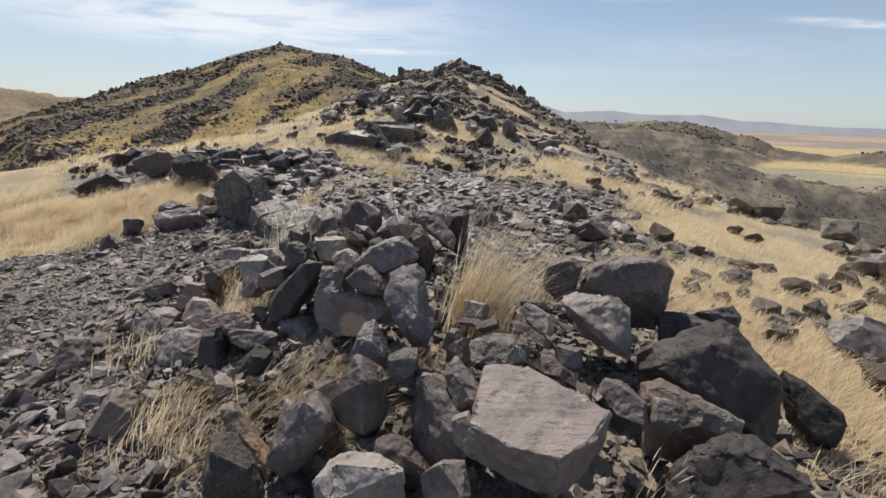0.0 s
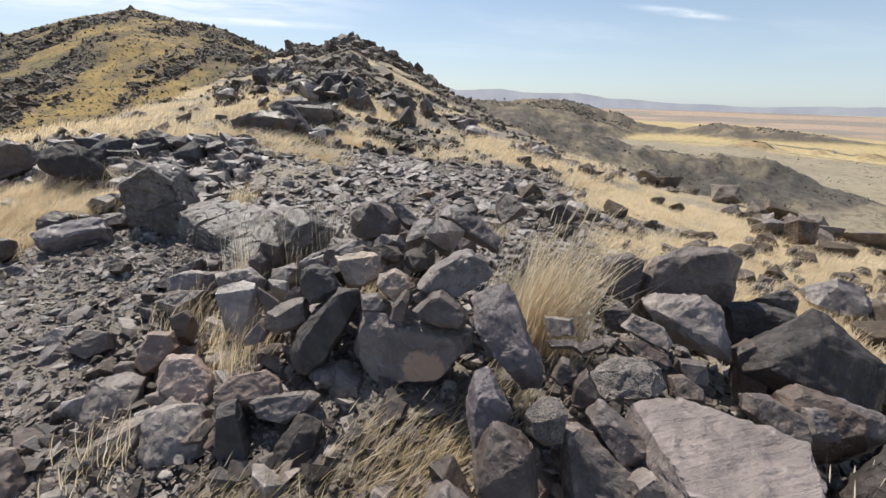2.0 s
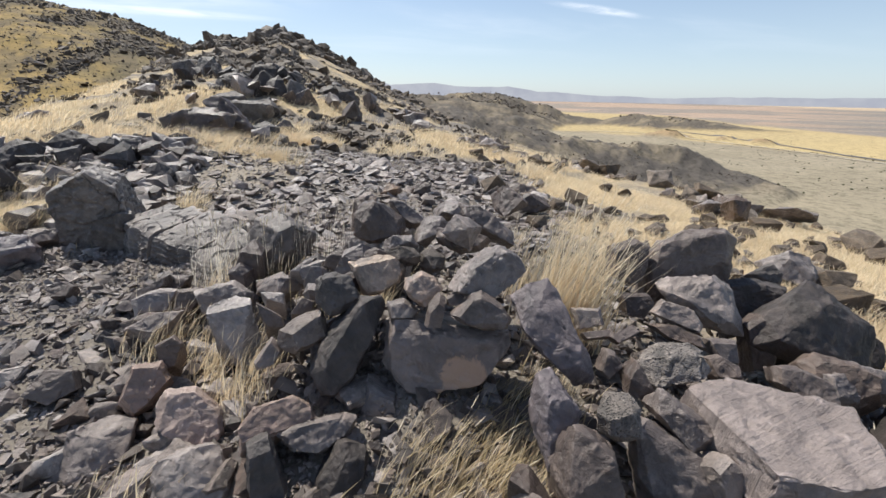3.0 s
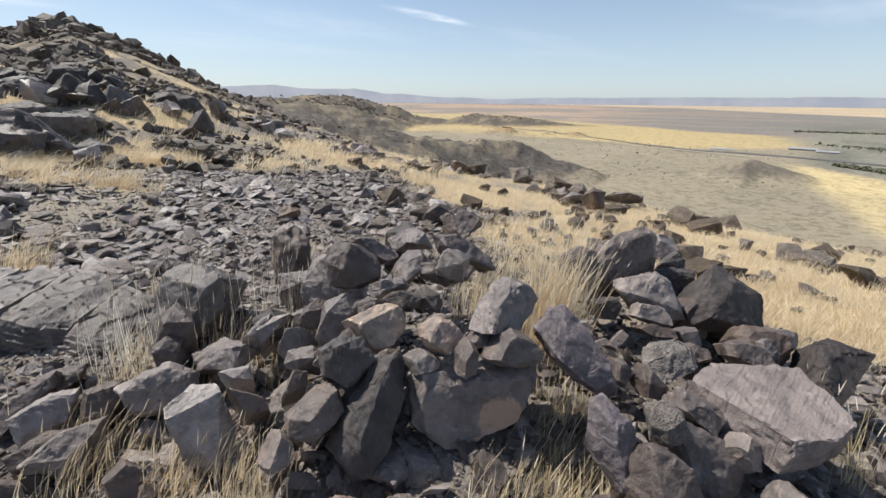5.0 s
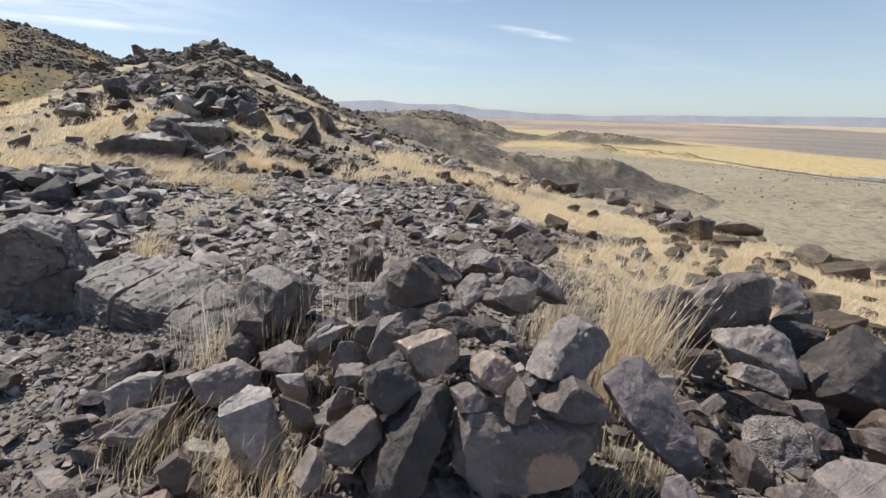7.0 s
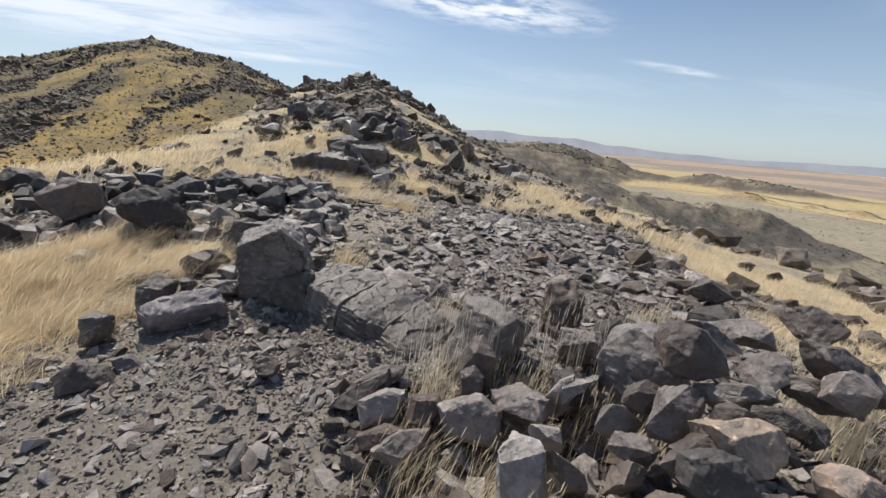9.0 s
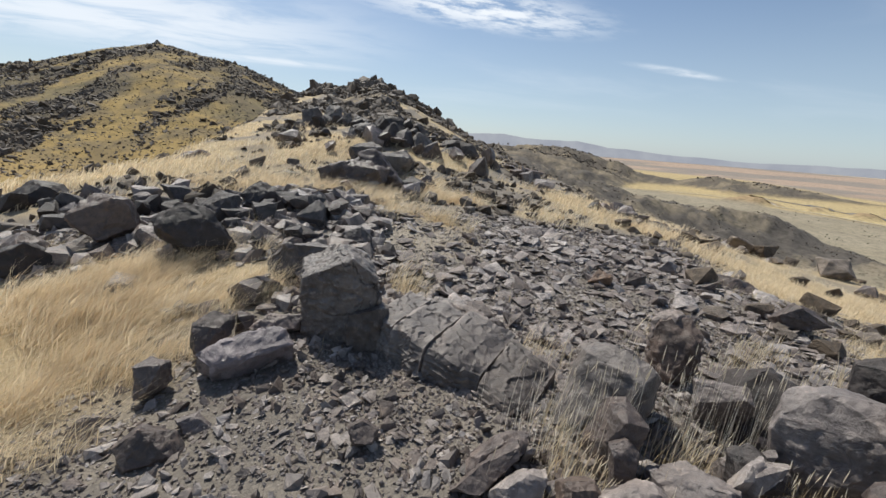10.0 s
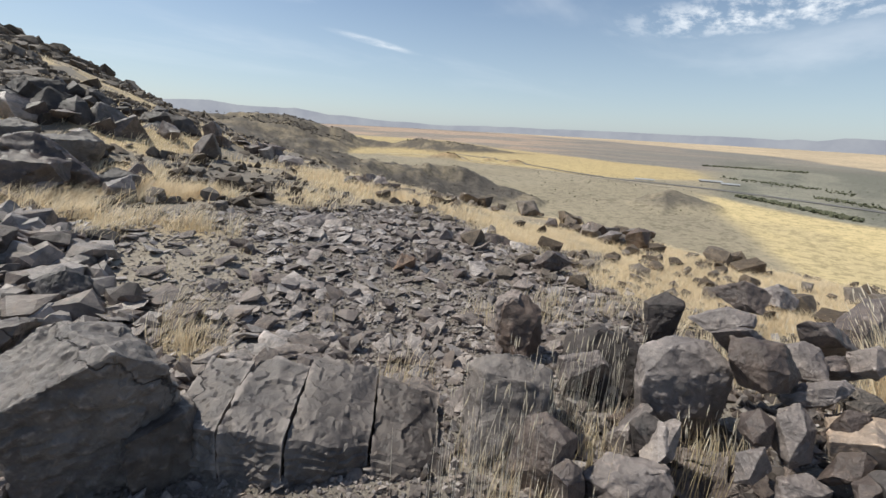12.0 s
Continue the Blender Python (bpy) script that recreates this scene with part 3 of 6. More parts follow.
def stone(material, at, az, el, outline, front, back, name="stone", lean=0.12):
    """One block: its outline across the facing direction (az, el), and its depth before and behind."""
    count[0] += 1
    rng = random.Random(count[0])
    a, e = radians(az), radians(el)
    n = Vector((-math.sin(a) * math.cos(e), math.cos(a) * math.cos(e), math.sin(e)))
    u = Vector((0, 0, 1)).cross(n).normalized()
    v = n.cross(u)
    w = max(p[0] for p in outline) - min(p[0] for p in outline)
    h = max(p[1] for p in outline) - min(p[1] for p in outline)
    size = (w + h) / 2
    bm = bmesh.new()
    flat_top = front < 0.025
    rings = ((1.0, 0.0, 0.0), (rng.uniform(0.74, 0.93), front, -lean * h * 0.6), (rng.uniform(0.84, 0.95), -back, 0.03 * h))
    if flat_top:
        rings = ((1.0, 0.0, 0.0), (0.975, front, 0.0), (1.0, -back * 0.75, 0.0), (0.9, -back, 0.0))
    angular = not flat_top and front > 0.052
    for scale, depth, drop in rings:
        skip = rng.randrange(2)
        for i, (x, y) in enumerate(outline):
            if angular and depth != 0 and (i + skip) % 2:
                continue
            j = 0.0 if depth == 0 else 0.05 * size
            k, d = scale, depth * rng.uniform(0.75, 1.2)
            if angular:
                # uneven faces: each corner of the front stands back by its own amount
                k = scale if depth == 0 else rng.uniform(0.5, 1.0) if depth > 0 else rng.uniform(0.7, 1.0)
                d = rng.uniform(-0.5, 0.35) * front if depth == 0 else depth * rng.uniform(0.6, 1.25)
            p = u * (x * k + rng.uniform(-j, j)) + v * (y * k + drop + rng.uniform(-j, j)) + n * d
            bm.verts.new(p)
    hull = bmesh.ops.convex_hull(bm, input=bm.verts)
    bmesh.ops.delete(bm, geom=list({g for g in hull["geom_interior"] + hull["geom_unused"] if isinstance(g, bmesh.types.BMVert)}), context="VERTS")
    for _ in range(0 if flat_top else 2 if size < 0.7 else 5):
        way = Vector((rng.gauss(0, 1), rng.gauss(0, 1), rng.gauss(0, 1))).normalized()
        reach = max(p.co.dot(way) for p in bm.verts)
        cut = bmesh.ops.bisect_plane(bm, geom=bm.verts[:] + bm.edges[:] + bm.faces[:], plane_co=way * reach * rng.uniform(0.84, 0.96), plane_no=way, clear_outer=True)
        bmesh.ops.contextual_create(bm, geom=[g for g in cut["geom_cut"] if isinstance(g, bmesh.types.BMEdge)])
    bmesh.ops.recalc_face_normals(bm, faces=bm.faces)
    far = Vector(at).length
    if PLACE[0] != "in the stone heap" or at[0] > 1.0:
        # the foot reaches down to the ground
        low = min(p.co.z for p in bm.verts)
        gap = at[2] + low - float(ground_z(at[0], at[1])) + 0.03
        if gap > 0:
            open_ground = PLACE[0] == "on the gravelly hillside"
            grow = min(1.5 if open_ground else 2.4, (gap - low) / max(-low, 0.02))
            for p in bm.verts:
                if p.co.z < 0:
                    p.co.z *= grow
            if open_ground:
                at = (at[0], at[1], at[2] - max(0.0, gap + low * (grow - 1)))
    roughen(bm, size, max(0.013, size * (0.052 if far < 4.6 else 0.075)), 0.05 if far < 4.6 else 0.075, count[0], 0.5 if flat_top else 1.0)
    me = bpy.data.meshes.new(name)
    bm.to_mesh(me)
    bm.free()
    me.materials.append(material)
    ob = new(name, me)
    ob.location = at
    return tagged(ob, LABELS[material.name] + " " + PLACE[0], "rock", group="stones " + PLACE[0])


stone(DARK, (-0.67, 3.3, 0.75), 170, 20, [(-0.11, 0.12), (-0.04, 0.14), (0.07, 0.09), (0.15, 0.04), (0.17, -0.03), (0.14, -0.11), (0.03, -0.14), (-0.08, -0.13), (-0.17, -0.08), (-0.16, 0.03)], 0.09, 0.16)
stone(DARK, (-0.46, 3.39, 0.76), 167, 35, [(-0.12, 0.09), (-0.04, 0.09), (0.10, -0.02), (0.12, -0.06), (0.02, -0.09), (-0.05, -0.02)], 0.05, 0.12)
stone(DARK, (-0.38, 3.14, 0.71), 165, 30, [(-0.06, 0.07), (-0.01, 0.10), (0.06, 0.09), (0.11, 0.04), (0.04, -0.02), (-0.04, -0.10), (-0.11, -0.07), (-0.10, -0.00)], 0.07, 0.1)
stone(DARK, (-0.24, 2.98, 0.69), 162, 45, [(-0.16, 0.08), (-0.05, 0.07), (0.07, 0.02), (0.17, -0.01), (0.09, -0.07), (-0.02, -0.08), (-0.11, -0.03), (-0.17, 0.02)], 0.05, 0.1)
stone(DARK, (-0.05, 3.04, 0.75), 169, 40, [(-0.17, 0.16), (-0.06, 0.12), (0.05, 0.06), (0.15, -0.06), (0.17, -0.16), (0.10, -0.12), (0.02, -0.05), (-0.07, -0.01), (-0.16, 0.07)], 0.05, 0.1)
stone(DARK, (-0.33, 2.47, 0.71), 180, 25, [(-0.16, -0.03), (-0.12, 0.03), (-0.01, 0.09), (0.07, 0.12), (0.16, 0.07), (0.20, -0.02), (0.12, -0.07), (-0.00, -0.12), (-0.11, -0.12), (-0.20, -0.07)], 0.05, 0.09)
stone(ROUGH, (-0.64, 2.90, 0.67), 168, 35, [(-0.10, 0.03), (-0.03, 0.06), (0.06, 0.04), (0.10, -0.01), (0.07, -0.06), (-0.03, -0.05), (-0.09, -0.01)], 0.06, 0.12)
stone(ROUGH, (-0.47, 2.89, 0.62), 165, 30, [(-0.07, 0.05), (0.00, 0.08), (0.07, 0.02), (0.07, -0.05), (-0.01, -0.08), (-0.07, -0.03)], 0.06, 0.12)
stone(TAN, (-0.79, 2.86, 0.59), 177, 30, [(-0.15, 0.09), (-0.00, 0.11), (0.14, 0.10), (0.15, 0.02), (0.11, -0.05), (-0.01, -0.10), (-0.08, -0.11), (-0.11, -0.02)], 0.05, 0.16)
stone(BLACK, (-1.02, 2.76, 0.57), 175, 25, [(-0.10, 0.07), (-0.04, 0.11), (0.07, 0.08), (0.11, -0.03), (0.04, -0.09), (-0.05, -0.11), (-0.11, -0.03)], 0.07, 0.15)
stone(ORANGE, (-0.62, 2.60, 0.60), 168, 30, [(-0.09, 0.06), (-0.01, 0.09), (0.06, 0.06), (0.10, 0.00), (0.05, -0.03), (-0.01, -0.09), (-0.07, -0.04), (-0.10, 0.02)], 0.04, 0.12)
stone(DARK, (-0.62, 2.45, 0.56), 165, 10, [(-0.03, 0.01), (0.03, 0.07), (0.05, 0.05), (0.03, -0.07), (-0.05, -0.07)], 0.04, 0.06)
stone(DARK, (-0.44, 2.33, 0.59), 161, 25, [(-0.14, -0.02), (-0.05, 0.07), (0.00, 0.09), (0.09, 0.03), (0.14, -0.04), (0.12, -0.08), (0.02, -0.09), (-0.09, -0.06)], 0.05, 0.15)
stone(DARK, (-0.73, 2.60, 0.51), 169, 25, [(-0.08, 0.04), (0.01, 0.05), (0.08, -0.01), (0.05, -0.05), (-0.07, -0.04)], 0.05, 0.1)
stone(DARK, (-0.50, 2.48, 0.59), 164, 25, [(-0.05, -0.00), (0.01, 0.04), (0.05, 0.03), (0.01, -0.03), (-0.04, -0.04)], 0.03, 0.08)
stone(MANG, (-0.58, 2.41, 0.31), 152, 14, [(-0.31, 0.16), (-0.20, 0.18), (-0.02, 0.17), (0.30, 0.15), (0.31, 0.10), (0.22, -0.06), (0.09, -0.14), (-0.02, -0.18), (-0.17, -0.15), (-0.31, -0.05)], 0.045, 0.17)
stone(DARK, (-0.9, 2.42, 0.12), 167, 20, [(-0.06, 0.12), (0.07, 0.05), (0.10, -0.11), (-0.04, -0.12), (-0.10, 0.00)], 0.05, 0.15)
stone(DARK, (-0.62, 2.32, 0.04), 164, 20, [(-0.11, 0.07), (0.11, 0.06), (0.10, -0.05), (-0.08, -0.07)], 0.05, 0.15)
stone(BLACK, (-1.00, 2.61, 0.34), 172, 20, [(0.07, 0.25), (0.17, 0.24), (0.19, 0.18), (0.10, 0.05), (0.00, -0.11), (-0.06, -0.25), (-0.14, -0.24), (-0.19, -0.09), (-0.14, 0.02), (-0.06, 0.12)], 0.08, 0.12)
stone(GREY, (-1.20, 2.74, 0.40), 181, 30, [(-0.11, 0.03), (-0.01, 0.08), (0.11, 0.10), (0.13, 0.04), (0.11, -0.04), (0.03, -0.08), (-0.05, -0.10), (-0.13, -0.05)], 0.06, 0.14)
stone(BROWN, (-1.37, 2.75, 0.31), 184, 30, [(-0.07, -0.03), (0.03, 0.07), (0.07, -0.00), (0.01, -0.06), (-0.06, -0.07)], 0.05, 0.1)
stone(PINKB, (-0.15, 2.18, 0.50), 158, 35, [(-0.18, 0.17), (-0.12, 0.22), (-0.02, 0.24), (0.03, 0.16), (0.05, 0.08), (0.11, -0.02), (0.18, -0.12), (0.18, -0.20), (0.10, -0.24), (0.02, -0.16), (-0.07, -0.07), (-0.15, 0.03)], 0.08, 0.14)
stone(PINKB, (-0.34, 1.87, 0.36), 160, 25, [(-0.08, 0.15), (-0.01, 0.18), (0.03, 0.12), (0.10, 0.01), (0.08, -0.06), (-0.00, -0.16), (-0.04, -0.18), (-0.08, -0.05), (-0.10, 0.06)], 0.08, 0.12)
stone(DARK, (-0.33, 1.68, 0.25), 157, 20, [(-0.13, 0.03), (-0.06, 0.21), (0.04, 0.14), (0.10, 0.09), (0.13, -0.10), (0.08, -0.21), (-0.09, -0.19)], 0.1, 0.16)
stone(ROUGH, (-0.15, 1.76, 0.38), 152, 25, [(-0.08, 0.02), (-0.02, 0.08), (0.05, 0.09), (0.08, 0.05), (0.07, -0.03), (-0.00, -0.09), (-0.06, -0.06)], 0.07, 0.1)
stone(DARK, (0.05, 1.61, 0.15), 146, 25, [(-0.17, 0.19), (-0.12, 0.20), (0.00, 0.14), (0.11, 0.08), (0.15, 0.03), (0.17, -0.11), (-0.05, -0.20), (-0.14, -0.09), (-0.17, 0.05)], 0.07, 0.15)
stone(DARK, (0.15, 1.72, 0.31), 147, 35, [(-0.12, 0.04), (-0.08, 0.11), (0.00, 0.07), (0.09, 0.01), (0.12, -0.04), (0.11, -0.10), (0.03, -0.11), (-0.05, -0.04)], 0.06, 0.12)
stone(PALE, (0.48, 1.50, 0.36), 165, 87, [(-0.29, 0.23), (-0.07, 0.26), (0.09, 0.17), (0.29, 0.05), (0.21, -0.12), (0.08, -0.26), (-0.06, -0.24), (-0.27, -0.20), (-0.26, -0.08), (-0.23, 0.02)], 0.012, 0.2, "stone_slab", 0.0)
stone(ROUGH, (0.34, 1.93, 0.37), 147, 35, [(-0.16, 0.00), (-0.05, 0.08), (0.07, 0.11), (0.13, 0.08), (0.16, 0.00), (0.08, -0.05), (-0.00, -0.09), (-0.09, -0.11), (-0.16, -0.06)], 0.06, 0.14)
stone(DARK, (0.14, 1.93, 0.35), 147, 25, [(-0.06, 0.02), (-0.01, 0.08), (0.06, -0.03), (0.02, -0.08), (-0.06, -0.06)], 0.05, 0.1)
stone(DARK, (0.10, 2.06, 0.35), 151, 30, [(-0.02, 0.07), (0.02, 0.06), (0.06, 0.01), (-0.01, -0.07), (-0.06, -0.03)], 0.04, 0.08)
stone(BROWN, (0.98, 2.30, 0.39), 147, 35, [(-0.24, 0.09), (-0.15, 0.14), (0.09, 0.17), (0.17, 0.12), (0.23, -0.10), (0.24, -0.17), (0.13, -0.17), (-0.03, -0.10), (-0.17, -0.02)], 0.06, 0.15)
stone(BROWN, (0.57, 2.13, 0.47), 149, 40, [(-0.12, 0.01), (-0.07, 0.08), (0.08, 0.04), (0.12, -0.04), (0.10, -0.08), (-0.02, -0.04)], 0.03, 0.08)
stone(BROWN, (0.53, 2.08, 0.40), 148, 40, [(-0.13, 0.04), (-0.01, 0.05), (0.12, 0.00), (0.13, -0.05), (-0.05, -0.02)], 0.03, 0.08)
stone(DARK, (0.73, 1.96, 0.34), 147, 25, [(-0.07, 0.04), (0.05, 0.05), (0.07, -0.05), (-0.02, -0.05), (-0.07, -0.02)], 0.04, 0.08)
stone(DARK, (1.27, 2.64, 0.54), 148, 22, [(-0.28, -0.03), (-0.20, 0.06), (-0.03, 0.15), (0.20, 0.18), (0.28, 0.11), (0.28, -0.04), (0.25, -0.13), (0.08, -0.14), (-0.19, -0.18), (-0.28, -0.15)], 0.08, 0.25)
stone(DARK, (0.88, 2.76, 0.48), 150, 25, [(-0.12, 0.10), (0.05, 0.17), (0.13, 0.12), (0.10, -0.09), (0.01, -0.17), (-0.13, -0.08)], 0.05, 0.15)
stone(DARK, (0.62, 2.42, 0.38), 148, 25, [(-0.09, 0.05), (0.05, 0.07), (0.09, 0.03), (0.05, -0.07), (-0.06, -0.06)], 0.05, 0.12)
stone(BROWN, (0.24, 2.39, 0.38), 151, 35, [(-0.09, 0.05), (0.07, 0.06), (0.09, -0.03), (-0.05, -0.06)], 0.03, 0.08)
stone(PALE, (0.30, 2.19, 0.39), 150, 45, [(-0.07, -0.03), (0.05, 0.05), (0.07, 0.01), (-0.03, -0.05)], 0.02, 0.05)
stone(BROWN, (0.20, 2.25, 0.37), 151, 45, [(-0.09, -0.00), (0.05, 0.03), (0.09, 0.00), (-0.06, -0.03)], 0.02, 0.05)
stone(BLACK, (1.59, 2.35, 0.28), 145, 30, [(-0.19, 0.09), (-0.03, 0.14), (0.19, 0.10), (0.17, 0.05), (-0.02, -0.11), (-0.10, -0.14)], 0.05, 0.14)
stone(BLACK, (1.85, 2.49, 0.37), 146, 40, [(-0.14, -0.03), (0.07, 0.08), (0.14, -0.00), (0.13, -0.08), (-0.07, -0.04)], 0.04, 0.12)
stone(DARK, (1.25, 2.08, 0.25), 146, 25, [(-0.09, 0.04), (-0.01, 0.11), (0.06, 0.04), (0.09, -0.08), (-0.02, -0.11)], 0.04, 0.12)
stone(BLACK, (1.51, 2.00, 0.33), 155, 35, [(-0.35, -0.07), (-0.28, 0.01), (-0.16, 0.05), (-0.09, 0.14), (0.05, 0.24), (0.12, 0.20), (0.24, 0.06), (0.31, -0.02), (0.35, -0.16), (0.34, -0.24), (0.20, -0.23), (0.03, -0.18), (-0.17, -0.16), (-0.33, -0.12)], 0.1, 0.22, "boulder")
stone(BLACK, (2.17, 2.01, 0.05), 150, 40, [(-0.15, 0.15), (-0.05, 0.12), (0.13, 0.00), (0.15, -0.05), (0.12, -0.15), (0.03, -0.13), (-0.07, -0.07), (-0.12, 0.03)], 0.05, 0.15, "boulder")
stone(BLACK, (1.23, 1.33, 0.21), 152, 45, [(-0.24, -0.06), (-0.15, 0.06), (-0.02, 0.17), (0.07, 0.18), (0.12, 0.14), (0.24, 0.09), (0.15, -0.03), (-0.19, -0.18)], 0.06, 0.2)
stone(DARK, (1.25, 1.64, 0.25), 162, 45, [(-0.20, 0.04), (-0.00, 0.09), (0.20, 0.02), (0.17, -0.06), (-0.03, -0.09), (-0.20, -0.06)], 0.05, 0.15)
stone(BROWN, (1.17, 1.68, 0.26), 138, 40, [(-0.17, 0.04), (-0.10, 0.10), (0.07, 0.08), (0.17, 0.04), (0.17, -0.05), (0.07, -0.10), (-0.05, -0.10), (-0.15, -0.04)], 0.05, 0.12)
stone(DARK, (0.93, 1.70, 0.27), 140, 40, [(-0.13, 0.06), (-0.03, 0.08), (0.10, 0.03), (0.13, -0.07), (0.01, -0.08), (-0.12, -0.01)], 0.04, 0.1)
stone(PALE, (0.63, 1.89, 0.31), 145, 45, [(-0.08, 0.04), (-0.02, 0.06), (0.07, 0.01), (0.08, -0.05), (-0.05, -0.06)], 0.04, 0.08)
stone(DARK, (3.65, 3.17, -0.17), 140, 25, [(-0.24, 0.10), (-0.04, 0.21), (0.18, 0.18), (0.25, 0.02), (0.24, -0.15), (0.10, -0.21), (-0.09, -0.16), (-0.25, -0.05)], 0.1, 0.3, "boulder")
PLACE[0] = "beside the stone heap"
stone(PINK, (-1.73, 2.67, 0.11), 191, 40, [(-0.11, 0.10), (-0.06, 0.15), (0.05, 0.12), (0.13, -0.01), (0.13, -0.11), (0.05, -0.15), (-0.07, -0.08), (-0.13, 0.01)], 0.05, 0.14)
stone(PINK, (-1.35, 2.39, 0.22), 186, 45, [(-0.14, 0.01), (-0.07, 0.07), (0.08, 0.07), (0.14, 0.02), (0.15, -0.03), (-0.01, -0.05), (-0.15, -0.07)], 0.04, 0.1)
stone(DARK, (-1.19, 2.31, 0.15), 182, 40, [(-0.17, 0.05), (-0.09, 0.07), (0.12, 0.06), (0.17, 0.03), (0.13, -0.03), (-0.01, -0.07), (-0.12, -0.02)], 0.04, 0.1)
stone(BLACK, (-1.40, 2.21, 0.10), 185, 20, [(-0.05, 0.14), (0.03, 0.16), (0.07, -0.04), (0.05, -0.16), (-0.02, -0.16), (-0.07, -0.00)], 0.04, 0.1)
stone(BLACK, (-1.15, 2.13, 0.03), 184, 30, [(0.06, 0.17), (0.14, 0.12), (0.14, 0.05), (0.07, -0.07), (-0.01, -0.17), (-0.14, -0.13), (-0.06, 0.05), (0.02, 0.13)], 0.05, 0.1)
stone(GREY, (-1.68, 2.31, -0.01), 190, 30, [(-0.11, 0.18), (-0.02, 0.21), (0.12, 0.17), (0.14, 0.03), (0.09, -0.13), (0.05, -0.21), (-0.10, -0.15), (-0.14, 0.02)], 0.07, 0.14)
stone(BROWN, (-1.94, 2.39, -0.01), 195, 35, [(-0.14, 0.02), (0.03, 0.09), (0.14, 0.10), (0.10, 0.01), (0.03, -0.10), (-0.09, -0.06)], 0.05, 0.12)
stone(GREY, (-2.10, 2.68, 0.00), 197, 35, [(-0.16, -0.04), (-0.07, 0.14), (0.08, 0.15), (0.16, 0.09), (0.11, -0.04), (0.02, -0.15), (-0.15, -0.09)], 0.06, 0.15)
stone(PINK, (-1.95, 2.92, 0.15), 193, 40, [(-0.11, -0.04), (-0.03, 0.11), (0.09, 0.10), (0.11, -0.00), (0.01, -0.08), (-0.07, -0.11)], 0.05, 0.12)
stone(GREY, (-2.44, 3.21, 0.07), 196, 40, [(-0.11, -0.01), (-0.01, 0.09), (0.11, 0.04), (0.11, -0.06), (-0.02, -0.09)], 0.05, 0.12)
stone(DARK, (-2.67, 3.21, -0.03), 199, 35, [(-0.09, -0.03), (-0.04, 0.08), (0.05, 0.10), (0.09, 0.02), (0.03, -0.09), (-0.06, -0.10)], 0.06, 0.12)
stone(GREY, (-2.75, 3.44, 0.01), 198, 40, [(-0.12, -0.02), (0.01, 0.06), (0.12, 0.05), (0.06, -0.03), (-0.05, -0.06)], 0.04, 0.12)
stone(GREY, (-2.03, 3.55, 0.16), 189, 55, [(-0.17, 0.00), (-0.00, 0.07), (0.17, 0.05), (0.10, -0.02), (-0.04, -0.07)], 0.03, 0.08)
stone(GREY, (-2.10, 3.88, 0.17), 188, 40, [(-0.14, 0.03), (0.03, 0.08), (0.14, 0.05), (0.07, -0.07), (-0.13, -0.08)], 0.04, 0.1)
stone(GREY, (-1.55, 3.17, 0.28), 183, 30, [(-0.12, 0.11), (0.01, 0.15), (0.09, 0.12), (0.12, -0.06), (-0.01, -0.15), (-0.11, -0.07)], 0.06, 0.14)
stone(BROWN, (-1.85, 3.07, 0.25), 187, 30, [(-0.06, 0.03), (0.02, 0.06), (0.06, 0.01), (0.01, -0.06), (-0.06, -0.06)], 0.05, 0.1)
stone(GREY, (-1.36, 3.14, 0.33), 182, 35, [(-0.07, 0.07), (0.06, -0.02), (0.07, -0.07), (-0.04, -0.05)], 0.04, 0.1)
stone(GREY, (-1.19, 3.00, 0.41), 180, 35, [(-0.07, -0.03), (0.01, 0.04), (0.07, 0.01), (0.04, -0.04)], 0.04, 0.1)
stone(GREY, (-1.35, 3.36, 0.31), 179, 50, [(-0.07, 0.05), (0.07, 0.02), (0.07, -0.05), (-0.04, -0.02)], 0.03, 0.06)
stone(GREY, (-1.15, 3.63, 0.39), 178, 50, [(-0.10, -0.04), (-0.00, 0.02), (0.10, 0.05), (0.02, -0.05)], 0.03, 0.08)
stone(DARK, (-1.50, 4.02, 0.33), 181, 20, [(-0.06, 0.08), (0.05, 0.15), (0.11, 0.07), (0.08, -0.08), (-0.08, -0.15), (-0.11, -0.03)], 0.08, 0.2)
PLACE[0] = "among dry grass stalks"
stone(DARK, (-0.62, 3.66, 0.52), 112, 25, [(-0.26, -0.04), (-0.22, 0.10), (-0.08, 0.19), (0.13, 0.20), (0.25, 0.09), (0.24, -0.12), (0.07, -0.20), (-0.15, -0.22)], 0.08, 0.24, "boulder")
stone(BED, (-1.38, 4.36, 0.29), 118, 30, [(-0.26, 0.21), (-0.17, 0.28), (0.06, 0.31), (0.22, 0.24), (0.27, 0.03), (0.21, -0.16), (0.03, -0.24), (-0.18, -0.31), (-0.27, -0.10)], 0.12, 0.3, "boulder")
stone(BLACK, (-0.36, 4.14, 0.22), 111, 35, [(-0.32, 0.15), (-0.10, 0.29), (0.15, 0.22), (0.33, 0.06), (0.29, -0.16), (0.05, -0.29), (-0.22, -0.28), (-0.33, -0.06)], 0.1, 0.25)
stone(BROWN, (-0.47, 4.81, 0.32), 119, 20, [(-0.15, 0.17), (0.01, 0.26), (0.14, 0.14), (0.19, -0.09), (0.05, -0.26), (-0.11, -0.25), (-0.19, -0.09)], 0.08, 0.15)
stone(BROWN, (-0.50, 4.92, 0.39), 120, 25, [(-0.10, 0.11), (0.01, 0.20), (0.10, 0.18), (-0.02, 0.05), (-0.04, -0.20), (-0.08, -0.12)], 0.05, 0.1)
